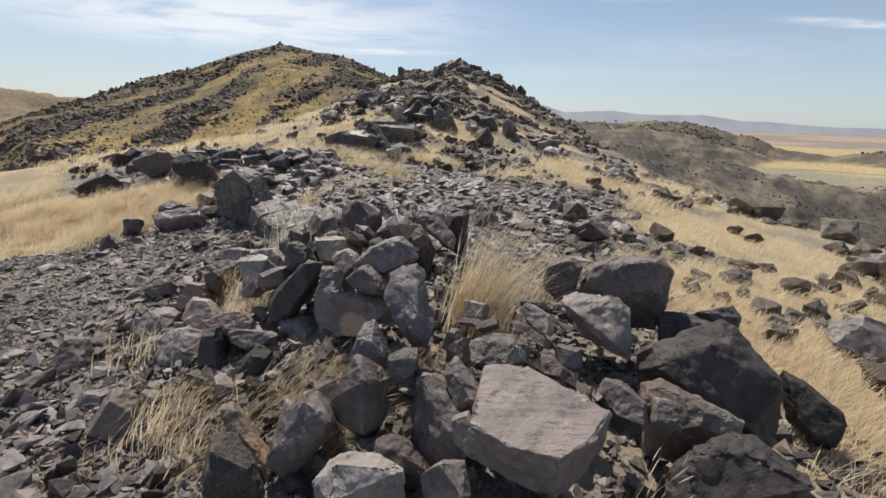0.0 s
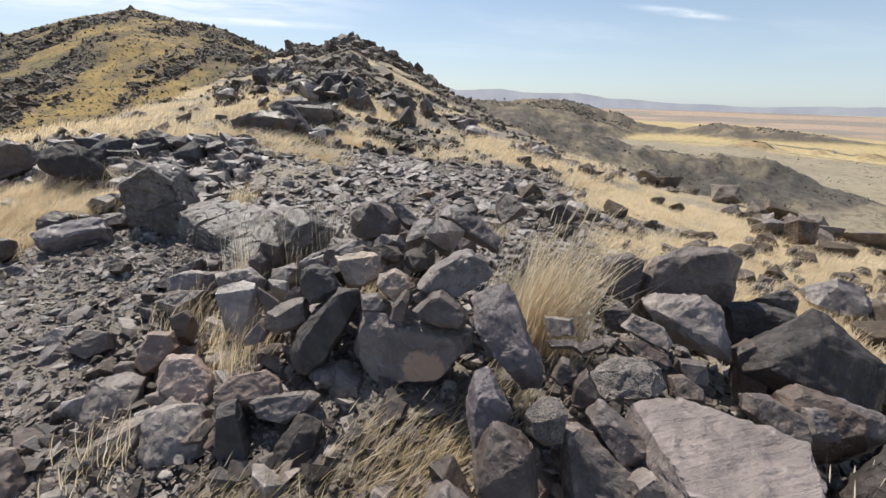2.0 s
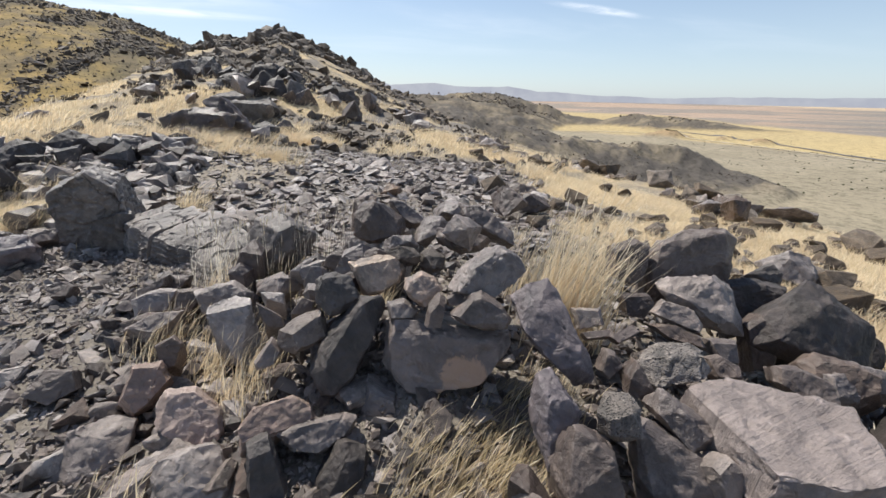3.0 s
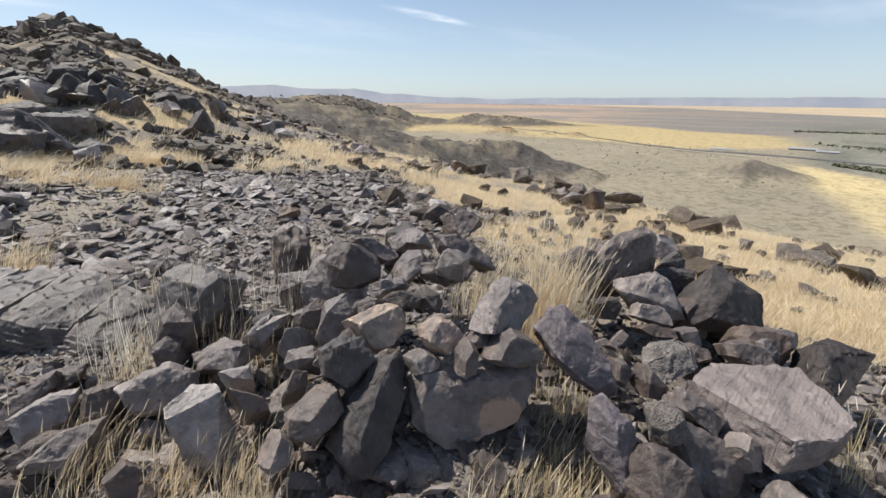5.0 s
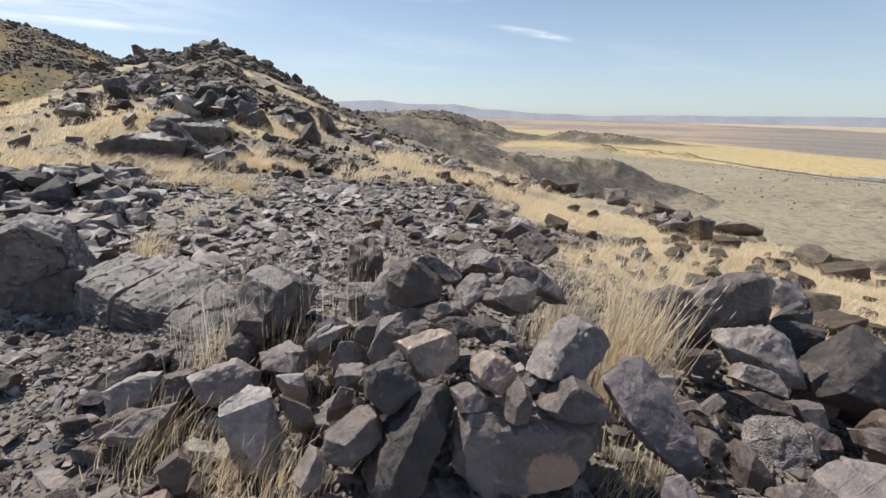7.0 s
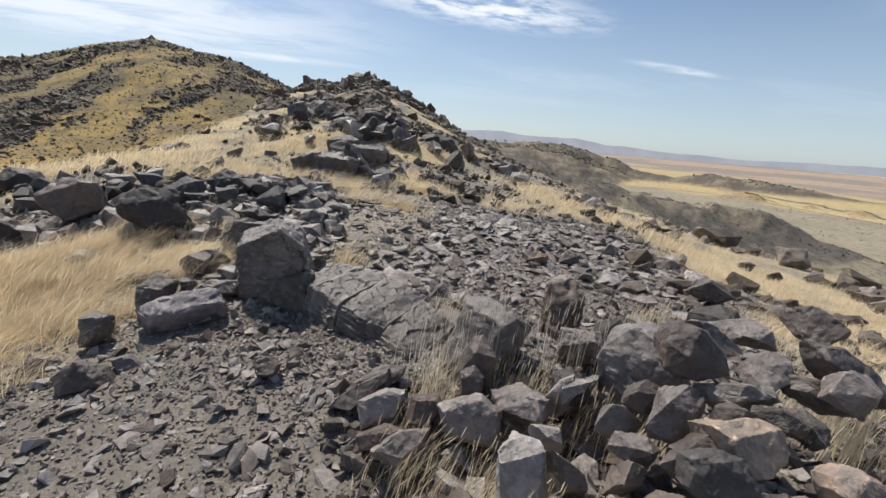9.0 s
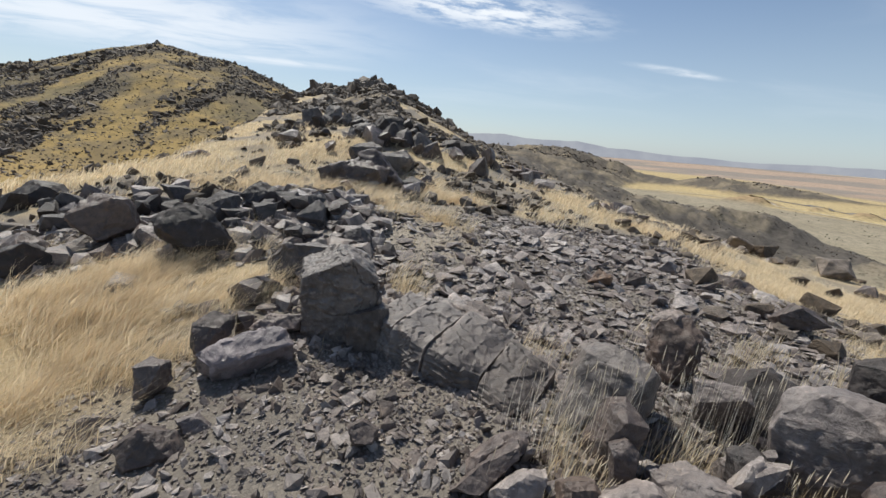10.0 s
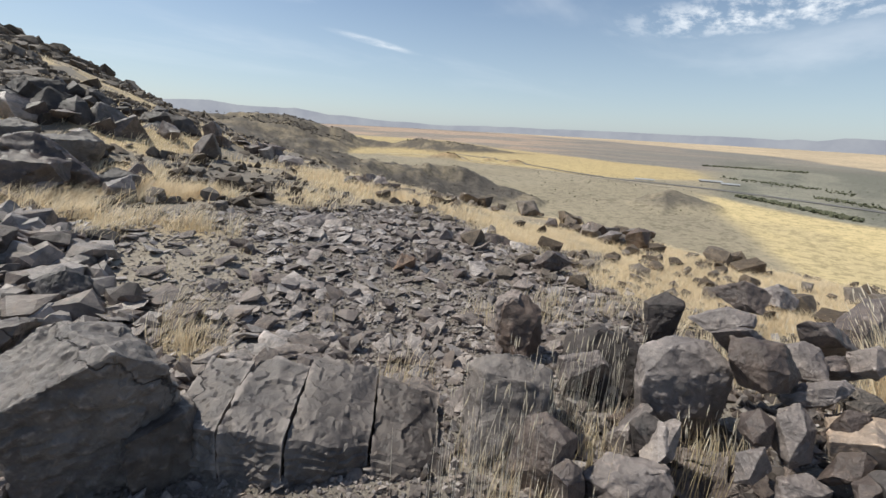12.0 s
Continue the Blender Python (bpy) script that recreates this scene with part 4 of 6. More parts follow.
stone(BLACK, (0.10, 3.94, 0.58), 101, 35, [(-0.14, 0.03), (-0.01, 0.15), (0.14, 0.09), (0.10, -0.08), (-0.07, -0.15)], 0.06, 0.15)
stone(DARK, (-0.67, 4.21, 0.34), 118, 50, [(-0.17, 0.02), (0.10, 0.11), (0.17, 0.00), (-0.11, -0.11)], 0.04, 0.1)
stone(DARK, (-1.58, 3.89, 0.25), 156, 15, [(-0.07, 0.06), (0.01, 0.11), (0.07, 0.05), (0.07, -0.11), (-0.03, -0.10)], 0.04, 0.08)
stone(DARK, (-1.75, 3.72, 0.15), 155, 30, [(-0.12, -0.01), (0.02, 0.12), (0.12, 0.07), (0.11, -0.06), (-0.03, -0.12)], 0.06, 0.12)
stone(DARK, (-1.91, 3.86, 0.12), 160, 35, [(-0.08, 0.02), (0.03, 0.08), (0.08, -0.00), (-0.04, -0.08)], 0.05, 0.08)
stone(DARK, (-0.94, 3.78, 0.26), 146, 40, [(-0.12, -0.01), (0.12, 0.10), (0.05, -0.07), (-0.11, -0.10)], 0.04, 0.1)
stone(DARK, (-0.77, 3.72, 0.15), 141, 30, [(-0.08, -0.00), (0.01, 0.12), (0.08, 0.00), (-0.01, -0.12), (-0.08, -0.12)], 0.05, 0.1)
stone(BROWN, (-2.13, 3.67, 0.12), 162, 45, [(-0.13, -0.01), (0.02, 0.07), (0.13, 0.05), (0.09, -0.05), (-0.09, -0.07)], 0.05, 0.1)
stone(DARK, (-2.12, 4.13, 0.11), 183, 40, [(-0.21, -0.12), (-0.16, 0.03), (0.02, 0.12), (0.21, 0.11), (0.15, 0.03), (-0.05, -0.03)], 0.05, 0.14)
stone(BROWN, (-1.65, 3.63, 0.23), 176, 35, [(-0.18, 0.06), (-0.06, 0.10), (0.06, 0.11), (0.18, 0.01), (0.14, -0.11), (-0.13, -0.07)], 0.05, 0.12)
stone(BROWN, (-1.88, 3.76, 0.20), 178, 35, [(-0.07, 0.07), (0.08, 0.07), (0.11, 0.02), (0.01, -0.07), (-0.11, -0.05)], 0.05, 0.1)
stone(GREY, (-1.08, 3.60, 0.37), 161, 45, [(-0.12, -0.01), (0.01, 0.06), (0.12, 0.06), (0.05, -0.01), (-0.08, -0.06)], 0.04, 0.08)
PLACE[0] = "in the low bedrock ledge"
stone(BED, (-3.41, 6.89, 0.33), 175, 20, [(-0.38, -0.01), (-0.22, 0.18), (0.14, 0.22), (0.38, 0.14), (0.15, -0.03), (-0.14, -0.22), (-0.34, -0.22)], 0.15, 0.4, "bedrock_block", -0.1)
PLACE[0] = "on the gravelly hillside"
stone(PINKB, (-3.62, 5.29, 0.21), 182, 60, [(-0.32, -0.05), (-0.14, 0.07), (0.17, 0.16), (0.28, 0.09), (0.32, -0.01), (0.04, -0.11), (-0.20, -0.16)], 0.015, 0.24, "boulder")
stone(DARK, (-3.94, 5.62, 0.15), 185, 25, [(-0.12, 0.09), (-0.00, 0.17), (0.14, 0.12), (0.15, -0.01), (-0.09, -0.17), (-0.15, -0.07)], 0.1, 0.15)
stone(DARK, (-3.75, 5.81, 0.20), 182, 25, [(-0.06, 0.10), (0.08, 0.07), (0.05, -0.06), (-0.08, -0.10)], 0.06, 0.1)
stone(BROWN, (-3.49, 5.76, 0.15), 179, 45, [(-0.22, -0.04), (-0.06, 0.09), (0.22, 0.06), (0.18, -0.05), (-0.12, -0.09)], 0.05, 0.12)
stone(DARK, (-4.19, 5.22, 0.10), 189, 30, [(-0.11, 0.07), (-0.02, 0.12), (0.10, 0.07), (0.11, -0.04), (-0.01, -0.12), (-0.10, -0.12)], 0.08, 0.12)
stone(DARK, (-3.95, 4.60, -0.02), 194, 35, [(-0.17, 0.04), (-0.05, 0.13), (0.12, 0.06), (0.17, -0.07), (0.06, -0.13), (-0.12, -0.10)], 0.08, 0.15)
stone(BROWN, (-4.44, 4.95, -0.14), 199, 40, [(-0.12, 0.00), (-0.02, 0.09), (0.12, 0.04), (-0.01, -0.09)], 0.06, 0.12)
stone(DARK, (-3.79, 4.78, -0.03), 190, 40, [(-0.11, 0.05), (0.01, 0.07), (0.11, -0.04), (-0.04, -0.07)], 0.05, 0.08)
stone(TAN, (-3.57, 4.49, 0.00), 187, 50, [(-0.07, 0.02), (0.02, 0.03), (0.07, -0.01), (-0.00, -0.03)], 0.02, 0.05)
stone(DARK, (-2.82, 4.44, 0.10), 176, 45, [(-0.09, 0.03), (-0.01, 0.07), (0.09, 0.02), (0.06, -0.06), (-0.05, -0.07)], 0.05, 0.08)
stone(TAN, (-2.89, 4.79, 0.06), 175, 55, [(-0.07, 0.01), (0.01, 0.05), (0.07, -0.01), (-0.01, -0.05)], 0.02, 0.04)
stone(DARK, (-2.23, 4.06, 0.15), 160, 40, [(-0.17, -0.14), (-0.02, 0.01), (0.16, 0.14), (0.17, 0.06), (-0.01, -0.11)], 0.05, 0.12)
stone(BLACK, (-7.75, 10.09, 0.38), 194, 20, [(-0.43, -0.00), (-0.11, 0.32), (0.30, 0.24), (0.43, 0.00), (0.15, -0.32), (-0.38, -0.31)], 0.2, 0.5, "boulder")
stone(BROWN, (-5.36, 7.99, 0.28), 189, 25, [(-0.24, -0.05), (-0.09, 0.20), (0.18, 0.12), (0.24, -0.10), (0.00, -0.20)], 0.15, 0.3, "boulder")
stone(BROWN, (-4.85, 7.46, 0.18), 188, 25, [(-0.24, 0.10), (0.04, 0.20), (0.24, 0.12), (0.18, -0.07), (-0.07, -0.20), (-0.21, -0.12)], 0.15, 0.3, "boulder")
stone(BLACK, (-4.70, 8.47, 0.60), 183, 25, [(-0.26, 0.03), (0.04, 0.28), (0.25, 0.21), (0.26, -0.12), (-0.08, -0.28)], 0.15, 0.35, "boulder")
stone(BLACK, (-4.46, 8.01, 0.41), 183, 25, [(-0.26, -0.03), (-0.01, 0.16), (0.26, 0.17), (0.13, -0.06), (-0.12, -0.17)], 0.15, 0.35, "boulder")
stone(BLACK, (-4.28, 9.27, 0.70), 181, 25, [(-0.31, -0.01), (-0.03, 0.23), (0.31, 0.11), (0.27, -0.17), (-0.10, -0.23)], 0.12, 0.3, "boulder")
stone(BLACK, (-3.43, 8.95, 0.61), 178, 20, [(-0.21, -0.06), (-0.09, 0.17), (0.12, 0.18), (0.21, -0.04), (0.00, -0.18)], 0.1, 0.25, "boulder")
stone(BLACK, (-3.77, 9.02, 0.35), 178, 35, [(-0.34, 0.04), (-0.01, 0.15), (0.34, 0.06), (0.18, -0.13), (-0.24, -0.15)], 0.1, 0.3, "boulder")
stone(BROWN, (-2.87, 9.13, 0.37), 174, 30, [(-0.22, -0.02), (-0.06, 0.16), (0.22, 0.05), (0.15, -0.15), (-0.12, -0.16)], 0.1, 0.25, "boulder")
stone(BLACK, (-2.43, 8.98, 0.45), 172, 35, [(-0.31, -0.01), (-0.10, 0.15), (0.23, 0.09), (0.31, -0.07), (-0.12, -0.15)], 0.1, 0.25, "boulder")
stone(BLACK, (-2.82, 7.70, 0.43), 176, 35, [(-0.20, 0.07), (0.05, 0.16), (0.20, 0.00), (0.13, -0.16), (-0.14, -0.10)], 0.1, 0.2, "boulder")
stone(BLACK, (-4.36, 12.63, 0.59), 177, 35, [(-0.38, 0.09), (-0.02, 0.23), (0.38, 0.06), (0.28, -0.20), (-0.29, -0.23)], 0.2, 0.5, "boulder")
stone(DARK, (-2.87, 12.05, 0.87), 173, 30, [(-0.82, 0.03), (-0.34, 0.28), (0.29, 0.40), (0.82, 0.15), (0.72, -0.28), (-0.04, -0.40), (-0.67, -0.30)], 0.25, 0.6, "boulder")
stone(DARK, (-2.22, 12.35, 0.97), 173, 30, [(-0.62, 0.39), (-0.09, 0.50), (0.34, 0.01), (0.62, -0.40), (0.23, -0.50), (-0.20, -0.03)], 0.25, 0.6, "boulder")
stone(BLACK, (-1.50, 12.24, 0.62), 169, 30, [(-0.37, 0.04), (0.02, 0.29), (0.37, 0.09), (0.26, -0.21), (-0.21, -0.29)], 0.2, 0.4, "boulder")
stone(BROWN, (-7.60, 16.20, 0.62), 184, 25, [(-0.70, -0.23), (-0.14, 0.25), (0.46, 0.29), (0.70, -0.06), (-0.12, -0.29)], 0.3, 0.7, "boulder")
stone(DARK, (-0.27, 12.22, -0.11), 171, 40, [(-0.43, -0.03), (0.14, 0.17), (0.43, -0.05), (-0.14, -0.17)], 0.12, 0.3, "boulder")
stone(DARK, (0.51, 9.38, 0.09), 162, 35, [(-0.56, 0.06), (-0.19, 0.22), (0.29, 0.20), (0.56, -0.06), (0.14, -0.22), (-0.39, -0.16)], 0.15, 0.35, "boulder")
stone(BLACK, (2.88, 19.02, 0.53), 166, 20, [(-0.71, -0.10), (-0.15, 0.56), (0.71, 0.26), (0.64, -0.48), (-0.44, -0.56)], 0.4, 0.8, "boulder")
stone(BLACK, (4.52, 17.85, 0.28), 165, 30, [(-1.09, -0.02), (-0.53, 0.46), (0.29, -0.03), (1.09, -0.46), (-0.05, -0.43)], 0.3, 0.8, "boulder")
stone(BLACK, (4.64, 13.86, -0.08), 158, 25, [(-0.38, -0.06), (-0.06, 0.35), (0.38, 0.21), (0.33, -0.35), (-0.18, -0.35)], 0.3, 0.6, "boulder")
stone(BLACK, (5.29, 13.57, -0.27), 156, 25, [(-0.40, 0.31), (0.03, 0.36), (0.40, -0.16), (-0.09, -0.36)], 0.3, 0.6, "boulder")
stone(DARK, (6.49, 13.39, -0.44), 153, 25, [(-0.50, -0.02), (-0.26, 0.23), (0.50, 0.14), (0.43, -0.13), (-0.39, -0.23)], 0.2, 0.5, "boulder")
stone(DARK, (2.66, 7.37, -0.13), 146, 50, [(-0.68, 0.05), (-0.28, 0.25), (0.49, 0.15), (0.68, -0.21), (0.10, -0.25), (-0.35, -0.10)], 0.12, 0.4, "boulder")
stone(DARK, (2.08, 7.75, 0.04), 149, 30, [(-0.14, -0.06), (-0.03, 0.11), (0.14, 0.04), (0.11, -0.11)], 0.1, 0.2, "boulder")
stone(ORANGE, (0.34, 6.99, 0.12), 154, 30, [(-0.16, -0.10), (-0.03, 0.10), (0.16, 0.03), (0.13, -0.09)], 0.08, 0.15, "boulder")
stone(DARK, (0.84, 6.96, 0.11), 152, 30, [(-0.15, -0.08), (-0.06, 0.10), (0.15, 0.07), (0.13, -0.10)], 0.08, 0.15, "boulder")
stone(DARK, (8.90, 12.68, -0.87), 150, 30, [(-0.44, 0.08), (0.11, 0.26), (0.44, -0.07), (-0.18, -0.26)], 0.2, 0.5, "boulder")
stone(BROWN, (9.32, 11.87, -1.27), 147, 30, [(-0.40, 0.07), (0.17, 0.26), (0.40, -0.14), (-0.24, -0.26)], 0.3, 0.6, "boulder")
stone(DARK, (9.09, 8.14, -1.16), 148, 20, [(-0.28, -0.21), (-0.19, 0.17), (0.12, 0.22), (0.28, -0.08), (-0.02, -0.22)], 0.3, 0.5, "boulder")
stone(BROWN, (9.30, 7.68, -1.04), 147, 20, [(-0.31, -0.22), (-0.07, 0.30), (0.27, 0.12), (0.31, -0.22), (-0.12, -0.30)], 0.3, 0.5, "boulder")
stone(DARK, (10.40, 6.72, -1.08), 144, 30, [(-0.61, 0.05), (-0.13, 0.18), (0.61, 0.06), (0.61, -0.18), (-0.23, -0.11)], 0.3, 0.6, "boulder")
stone(DARK, (6.48, 12.77, -0.45), 158, 30, [(-0.62, -0.03), (-0.20, 0.23), (0.26, 0.03), (0.62, -0.23), (-0.35, -0.05)], 0.2, 0.4)
stone(BROWN, (9.01, 11.48, -1.12), 154, 30, [(-0.55, -0.02), (-0.01, 0.22), (0.55, 0.00), (0.41, -0.19), (-0.37, -0.22)], 0.2, 0.4)
stone(DARK, (7.04, 6.46, -0.55), 150, 30, [(-0.25, 0.01), (-0.01, 0.15), (0.25, 0.03), (0.10, -0.15), (-0.20, -0.14)], 0.2, 0.4)
stone(BROWN, (6.78, 5.75, -0.37), 149, 25, [(-0.18, 0.11), (-0.04, 0.22), (0.16, 0.11), (0.18, -0.22), (-0.10, -0.22)], 0.2, 0.4)
stone(BROWN, (6.15, 6.70, -0.86), 155, 25, [(-0.20, -0.01), (-0.08, 0.20), (0.20, 0.09), (0.18, -0.18), (-0.14, -0.20)], 0.2, 0.4)
stone(DARK, (2.13, 5.76, 0.07), 169, 30, [(-0.26, 0.00), (-0.06, 0.16), (0.22, 0.06), (0.26, -0.10), (-0.14, -0.16)], 0.12, 0.25)
PLACE[0] = "on the crest of the ridge"
stone(CRAGGY, (-0.4, 17.8, 1.35), 176, 20, [(-0.60, -0.45), (-0.52, 0.30), (-0.15, 0.62), (0.35, 0.45), (0.62, -0.10), (0.40, -0.60)], 0.3, 0.9, "boulder")
stone(CRAGGY, (0.7, 17.9, 1.05), 172, 20, [(-0.70, -0.40), (-0.50, 0.35), (0.10, 0.55), (0.66, 0.20), (0.70, -0.40)], 0.3, 0.9, "boulder")
stone(CRAGGY, (-1.35, 17.9, 1.55), 178, 15, [(-0.50, -0.75), (-0.55, 0.25), (-0.10, 0.80), (0.40, 0.55), (0.55, -0.60)], 0.25, 0.9, "boulder")
stone(CRAGGY, (-2.4, 18.4, 1.7), 182, 20, [(-0.75, -0.55), (-0.60, 0.30), (0.05, 0.60), (0.70, 0.35), (0.75, -0.50)], 0.3, 1.0, "boulder")
stone(CRAGGY, (-2.2, 14.2, 1.0), 176, 30, [(-0.90, -0.25), (-0.45, 0.30), (0.30, 0.42), (0.95, 0.05), (0.70, -0.35)], 0.25, 0.9, "boulder")
stone(CRAGGY, (-4.75, 24.3, 2.45), 179, 15, [(-0.57, -0.47), (-0.59, 0.23), (0.18, 0.51), (0.59, -0.17), (0.20, -0.51)], 0.30, 1.24, "boulder")
stone(CRAGGY, (-3.8, 23.4, 2.5), 179, 15, [(-0.55, -0.37), (-0.27, 0.47), (0.33, 0.53), (0.55, -0.27), (-0.05, -0.53)], 0.30, 1.24, "boulder")
stone(CRAGGY, (-1.54, 18.95, 2.02), 176, 20, [(-0.71, -0.34), (-0.20, 0.61), (0.58, 0.56), (0.71, -0.23), (0.17, -0.61)], 0.30, 1.24, "boulder")
stone(CRAGGY, (-2.48, 18.36, 1.83), 175, 20, [(-0.42, 0.12), (0.19, 0.40), (0.42, -0.24), (-0.19, -0.40)], 0.30, 1.24, "boulder")
stone(CRAGGY, (-0.31, 18.83, 1.77), 173, 20, [(-0.51, -0.21), (-0.21, 0.63), (0.37, 0.33), (0.51, -0.36), (-0.04, -0.63)], 0.30, 1.24, "boulder")
stone(CRAGGY, (1.18, 18.44, 1.49), 171, 25, [(-0.91, -0.05), (-0.37, 0.48), (0.66, 0.20), (0.91, -0.38), (-0.33, -0.48)], 0.30, 1.24, "boulder")
stone(CRAGGY, (-2.49, 15.64, 1.28), 175, 25, [(-0.52, -0.02), (0.16, 0.35), (0.52, 0.09), (0.19, -0.31), (-0.41, -0.35)], 0.30, 1.24, "boulder")
stone(CRAGGY, (-1.48, 14.94, 1.08), 172, 25, [(-0.43, 0.12), (0.16, 0.36), (0.43, -0.05), (0.02, -0.36), (-0.36, -0.29)], 0.30, 1.24, "boulder")
PLACE[0] = "in the stone heap"
stone(DARK, (-0.89, 3.15, 0.54), 83, 30, [(-0.08, 0.09), (-0.02, 0.15), (0.06, 0.07), (0.08, -0.08), (0.02, -0.15), (-0.06, -0.09)], 0.07, 0.14)
stone(DARK, (-0.95, 3.29, 0.54), 86, 30, [(-0.07, 0.03), (-0.01, 0.09), (0.06, 0.06), (0.07, -0.05), (0.01, -0.09), (-0.06, -0.04)], 0.06, 0.12)
stone(DARK, (-0.94, 2.97, 0.52), 78, 35, [(-0.07, -0.11), (-0.04, 0.04), (0.03, 0.11), (0.07, 0.07), (0.05, -0.03), (-0.03, -0.11)], 0.06, 0.12)
stone(DARK, (-0.63, 3.10, 0.66), 83, 35, [(-0.13, -0.08), (-0.06, 0.03), (0.08, 0.12), (0.13, 0.09), (0.06, -0.02), (-0.06, -0.12)], 0.06, 0.14)
stone(DARK, (-0.80, 2.99, 0.62), 79, 30, [(-0.07, -0.07), (-0.02, 0.08), (0.05, 0.10), (0.07, -0.01), (-0.00, -0.10)], 0.06, 0.12)
stone(BROWN, (-0.32, 2.91, 0.79), 80, 35, [(-0.10, 0.00), (0.01, 0.09), (0.10, 0.05), (0.05, -0.07), (-0.05, -0.09)], 0.06, 0.12)
stone(DARK, (-1.09, 3.27, 0.43), 86, 35, [(-0.07, 0.02), (0.02, 0.10), (0.07, 0.02), (0.02, -0.08), (-0.04, -0.10)], 0.06, 0.12)
stone(DARK, (-1.11, 3.10, 0.42), 81, 40, [(-0.09, 0.01), (-0.00, 0.09), (0.09, 0.07), (0.05, -0.03), (-0.06, -0.09)], 0.06, 0.12)
stone(DARK, (-1.03, 2.90, 0.52), 76, 40, [(-0.06, -0.02), (-0.02, 0.08), (0.05, 0.09), (0.06, -0.03), (-0.02, -0.09)], 0.06, 0.12)
stone(DARK, (0.33, 3.53, 0.76), 91, 30, [(-0.19, 0.00), (0.02, 0.11), (0.19, 0.07), (0.16, -0.11), (-0.00, -0.10)], 0.07, 0.15)
stone(DARK, (-0.13, 3.57, 0.71), 92, 35, [(-0.19, -0.04), (0.02, 0.11), (0.19, 0.08), (0.19, 0.01), (-0.03, -0.11)], 0.06, 0.15)
stone(BLACK, (-1.08, 3.67, 0.33), 97, 30, [(-0.12, 0.03), (-0.06, 0.11), (0.05, 0.08), (0.12, 0.01), (0.06, -0.09), (-0.07, -0.11)], 0.06, 0.14)
stone(DARK, (-1.35, 3.69, 0.23), 99, 40, [(-0.21, -0.05), (-0.11, 0.09), (0.16, 0.15), (0.21, 0.02), (-0.01, -0.10), (-0.15, -0.15)], 0.06, 0.14)
PLACE[0] = "beside the stone heap"
stone(DARK, (-0.59, 1.55, 0.17), 191, 30, [(-0.16, -0.09), (-0.09, 0.06), (0.02, 0.15), (0.07, 0.14), (0.14, 0.04), (0.16, -0.01), (0.03, -0.10), (-0.07, -0.15)], 0.08, 0.15)
stone(GREY, (-0.28, 1.35, 0.10), 188, 40, [(-0.19, 0.00), (-0.11, 0.09), (0.07, 0.09), (0.18, 0.03), (0.19, -0.09), (-0.17, -0.07)], 0.08, 0.15)
stone(ROUGH, (-0.83, 1.38, 0.12), 200, 40, [(-0.12, -0.01), (-0.09, 0.12), (-0.01, 0.12), (0.09, -0.01), (0.12, -0.12), (-0.11, -0.09)], 0.08, 0.12)
stone(TAN, (-0.86, 1.57, 0.08), 199, 45, [(-0.13, 0.17), (-0.07, 0.17), (-0.03, 0.04), (0.13, -0.13), (0.10, -0.17), (-0.00, -0.05), (-0.11, 0.10)], 0.03, 0.08)
stone(BROWN, (-1.65, 1.74, 0.01), 206, 30, [(-0.11, -0.04), (-0.07, 0.05), (-0.00, 0.15), (0.06, 0.14), (0.11, 0.06), (0.09, -0.08), (-0.01, -0.15)], 0.08, 0.14)
stone(BROWN, (-1.92, 1.90, -0.03), 206, 40, [(-0.07, 0.00), (-0.02, 0.06), (0.07, 0.02), (0.05, -0.06), (-0.04, -0.05)], 0.05, 0.1)
stone(DARK, (-2.19, 1.90, -0.15), 211, 40, [(-0.07, 0.01), (-0.01, 0.06), (0.07, 0.02), (0.05, -0.06), (-0.04, -0.04)], 0.05, 0.1)
stone(BROWN, (-2.33, 2.23, -0.01), 208, 35, [(-0.13, -0.06), (-0.02, 0.18), (0.10, 0.13), (0.13, -0.03), (0.06, -0.18), (-0.08, -0.15)], 0.07, 0.15)
stone(DARK, (-0.16, 1.47, 0.10), 182, 35, [(-0.18, 0.06), (-0.01, 0.09), (0.08, 0.06), (0.18, -0.04), (0.08, -0.09), (-0.11, -0.00)], 0.06, 0.12)
stone(DARK, (0.08, 1.32, 0.13), 172, 35, [(-0.11, 0.01), (-0.02, 0.08), (0.07, 0.08), (0.11, -0.02), (-0.06, -0.08)], 0.06, 0.12)
stone(DARK, (-0.52, 1.74, 0.20), 188, 30, [(-0.08, 0.07), (0.03, 0.07), (0.08, -0.07), (-0.03, -0.05)], 0.06, 0.12)
stone(BROWN, (0.15, 1.52, 0.24), 172, 30, [(-0.05, 0.03), (0.02, 0.06), (0.05, 0.02), (0.02, -0.06), (-0.03, -0.04)], 0.04, 0.08)
PLACE[0] = "on the stony ridge"
stone(BROWN, (-6.38, 7.61, 0.22), 195, 25, [(-0.20, 0.09), (-0.02, 0.23), (0.20, 0.08), (0.17, -0.18), (-0.11, -0.23), (-0.20, -0.16)], 0.2, 0.4, "boulder")
stone(BLACK, (-6.30, 7.27, 0.17), 199, 25, [(-0.39, -0.04), (-0.18, 0.15), (0.17, 0.23), (0.39, 0.04), (0.16, -0.21), (-0.27, -0.23)], 0.2, 0.4, "boulder")
stone(BLACK, (-4.63, 7.45, 0.59), 190, 25, [(-0.44, 0.07), (-0.16, 0.28), (0.16, 0.19), (0.44, -0.19), (0.03, -0.28), (-0.33, -0.14)], 0.12, 0.3, "boulder")
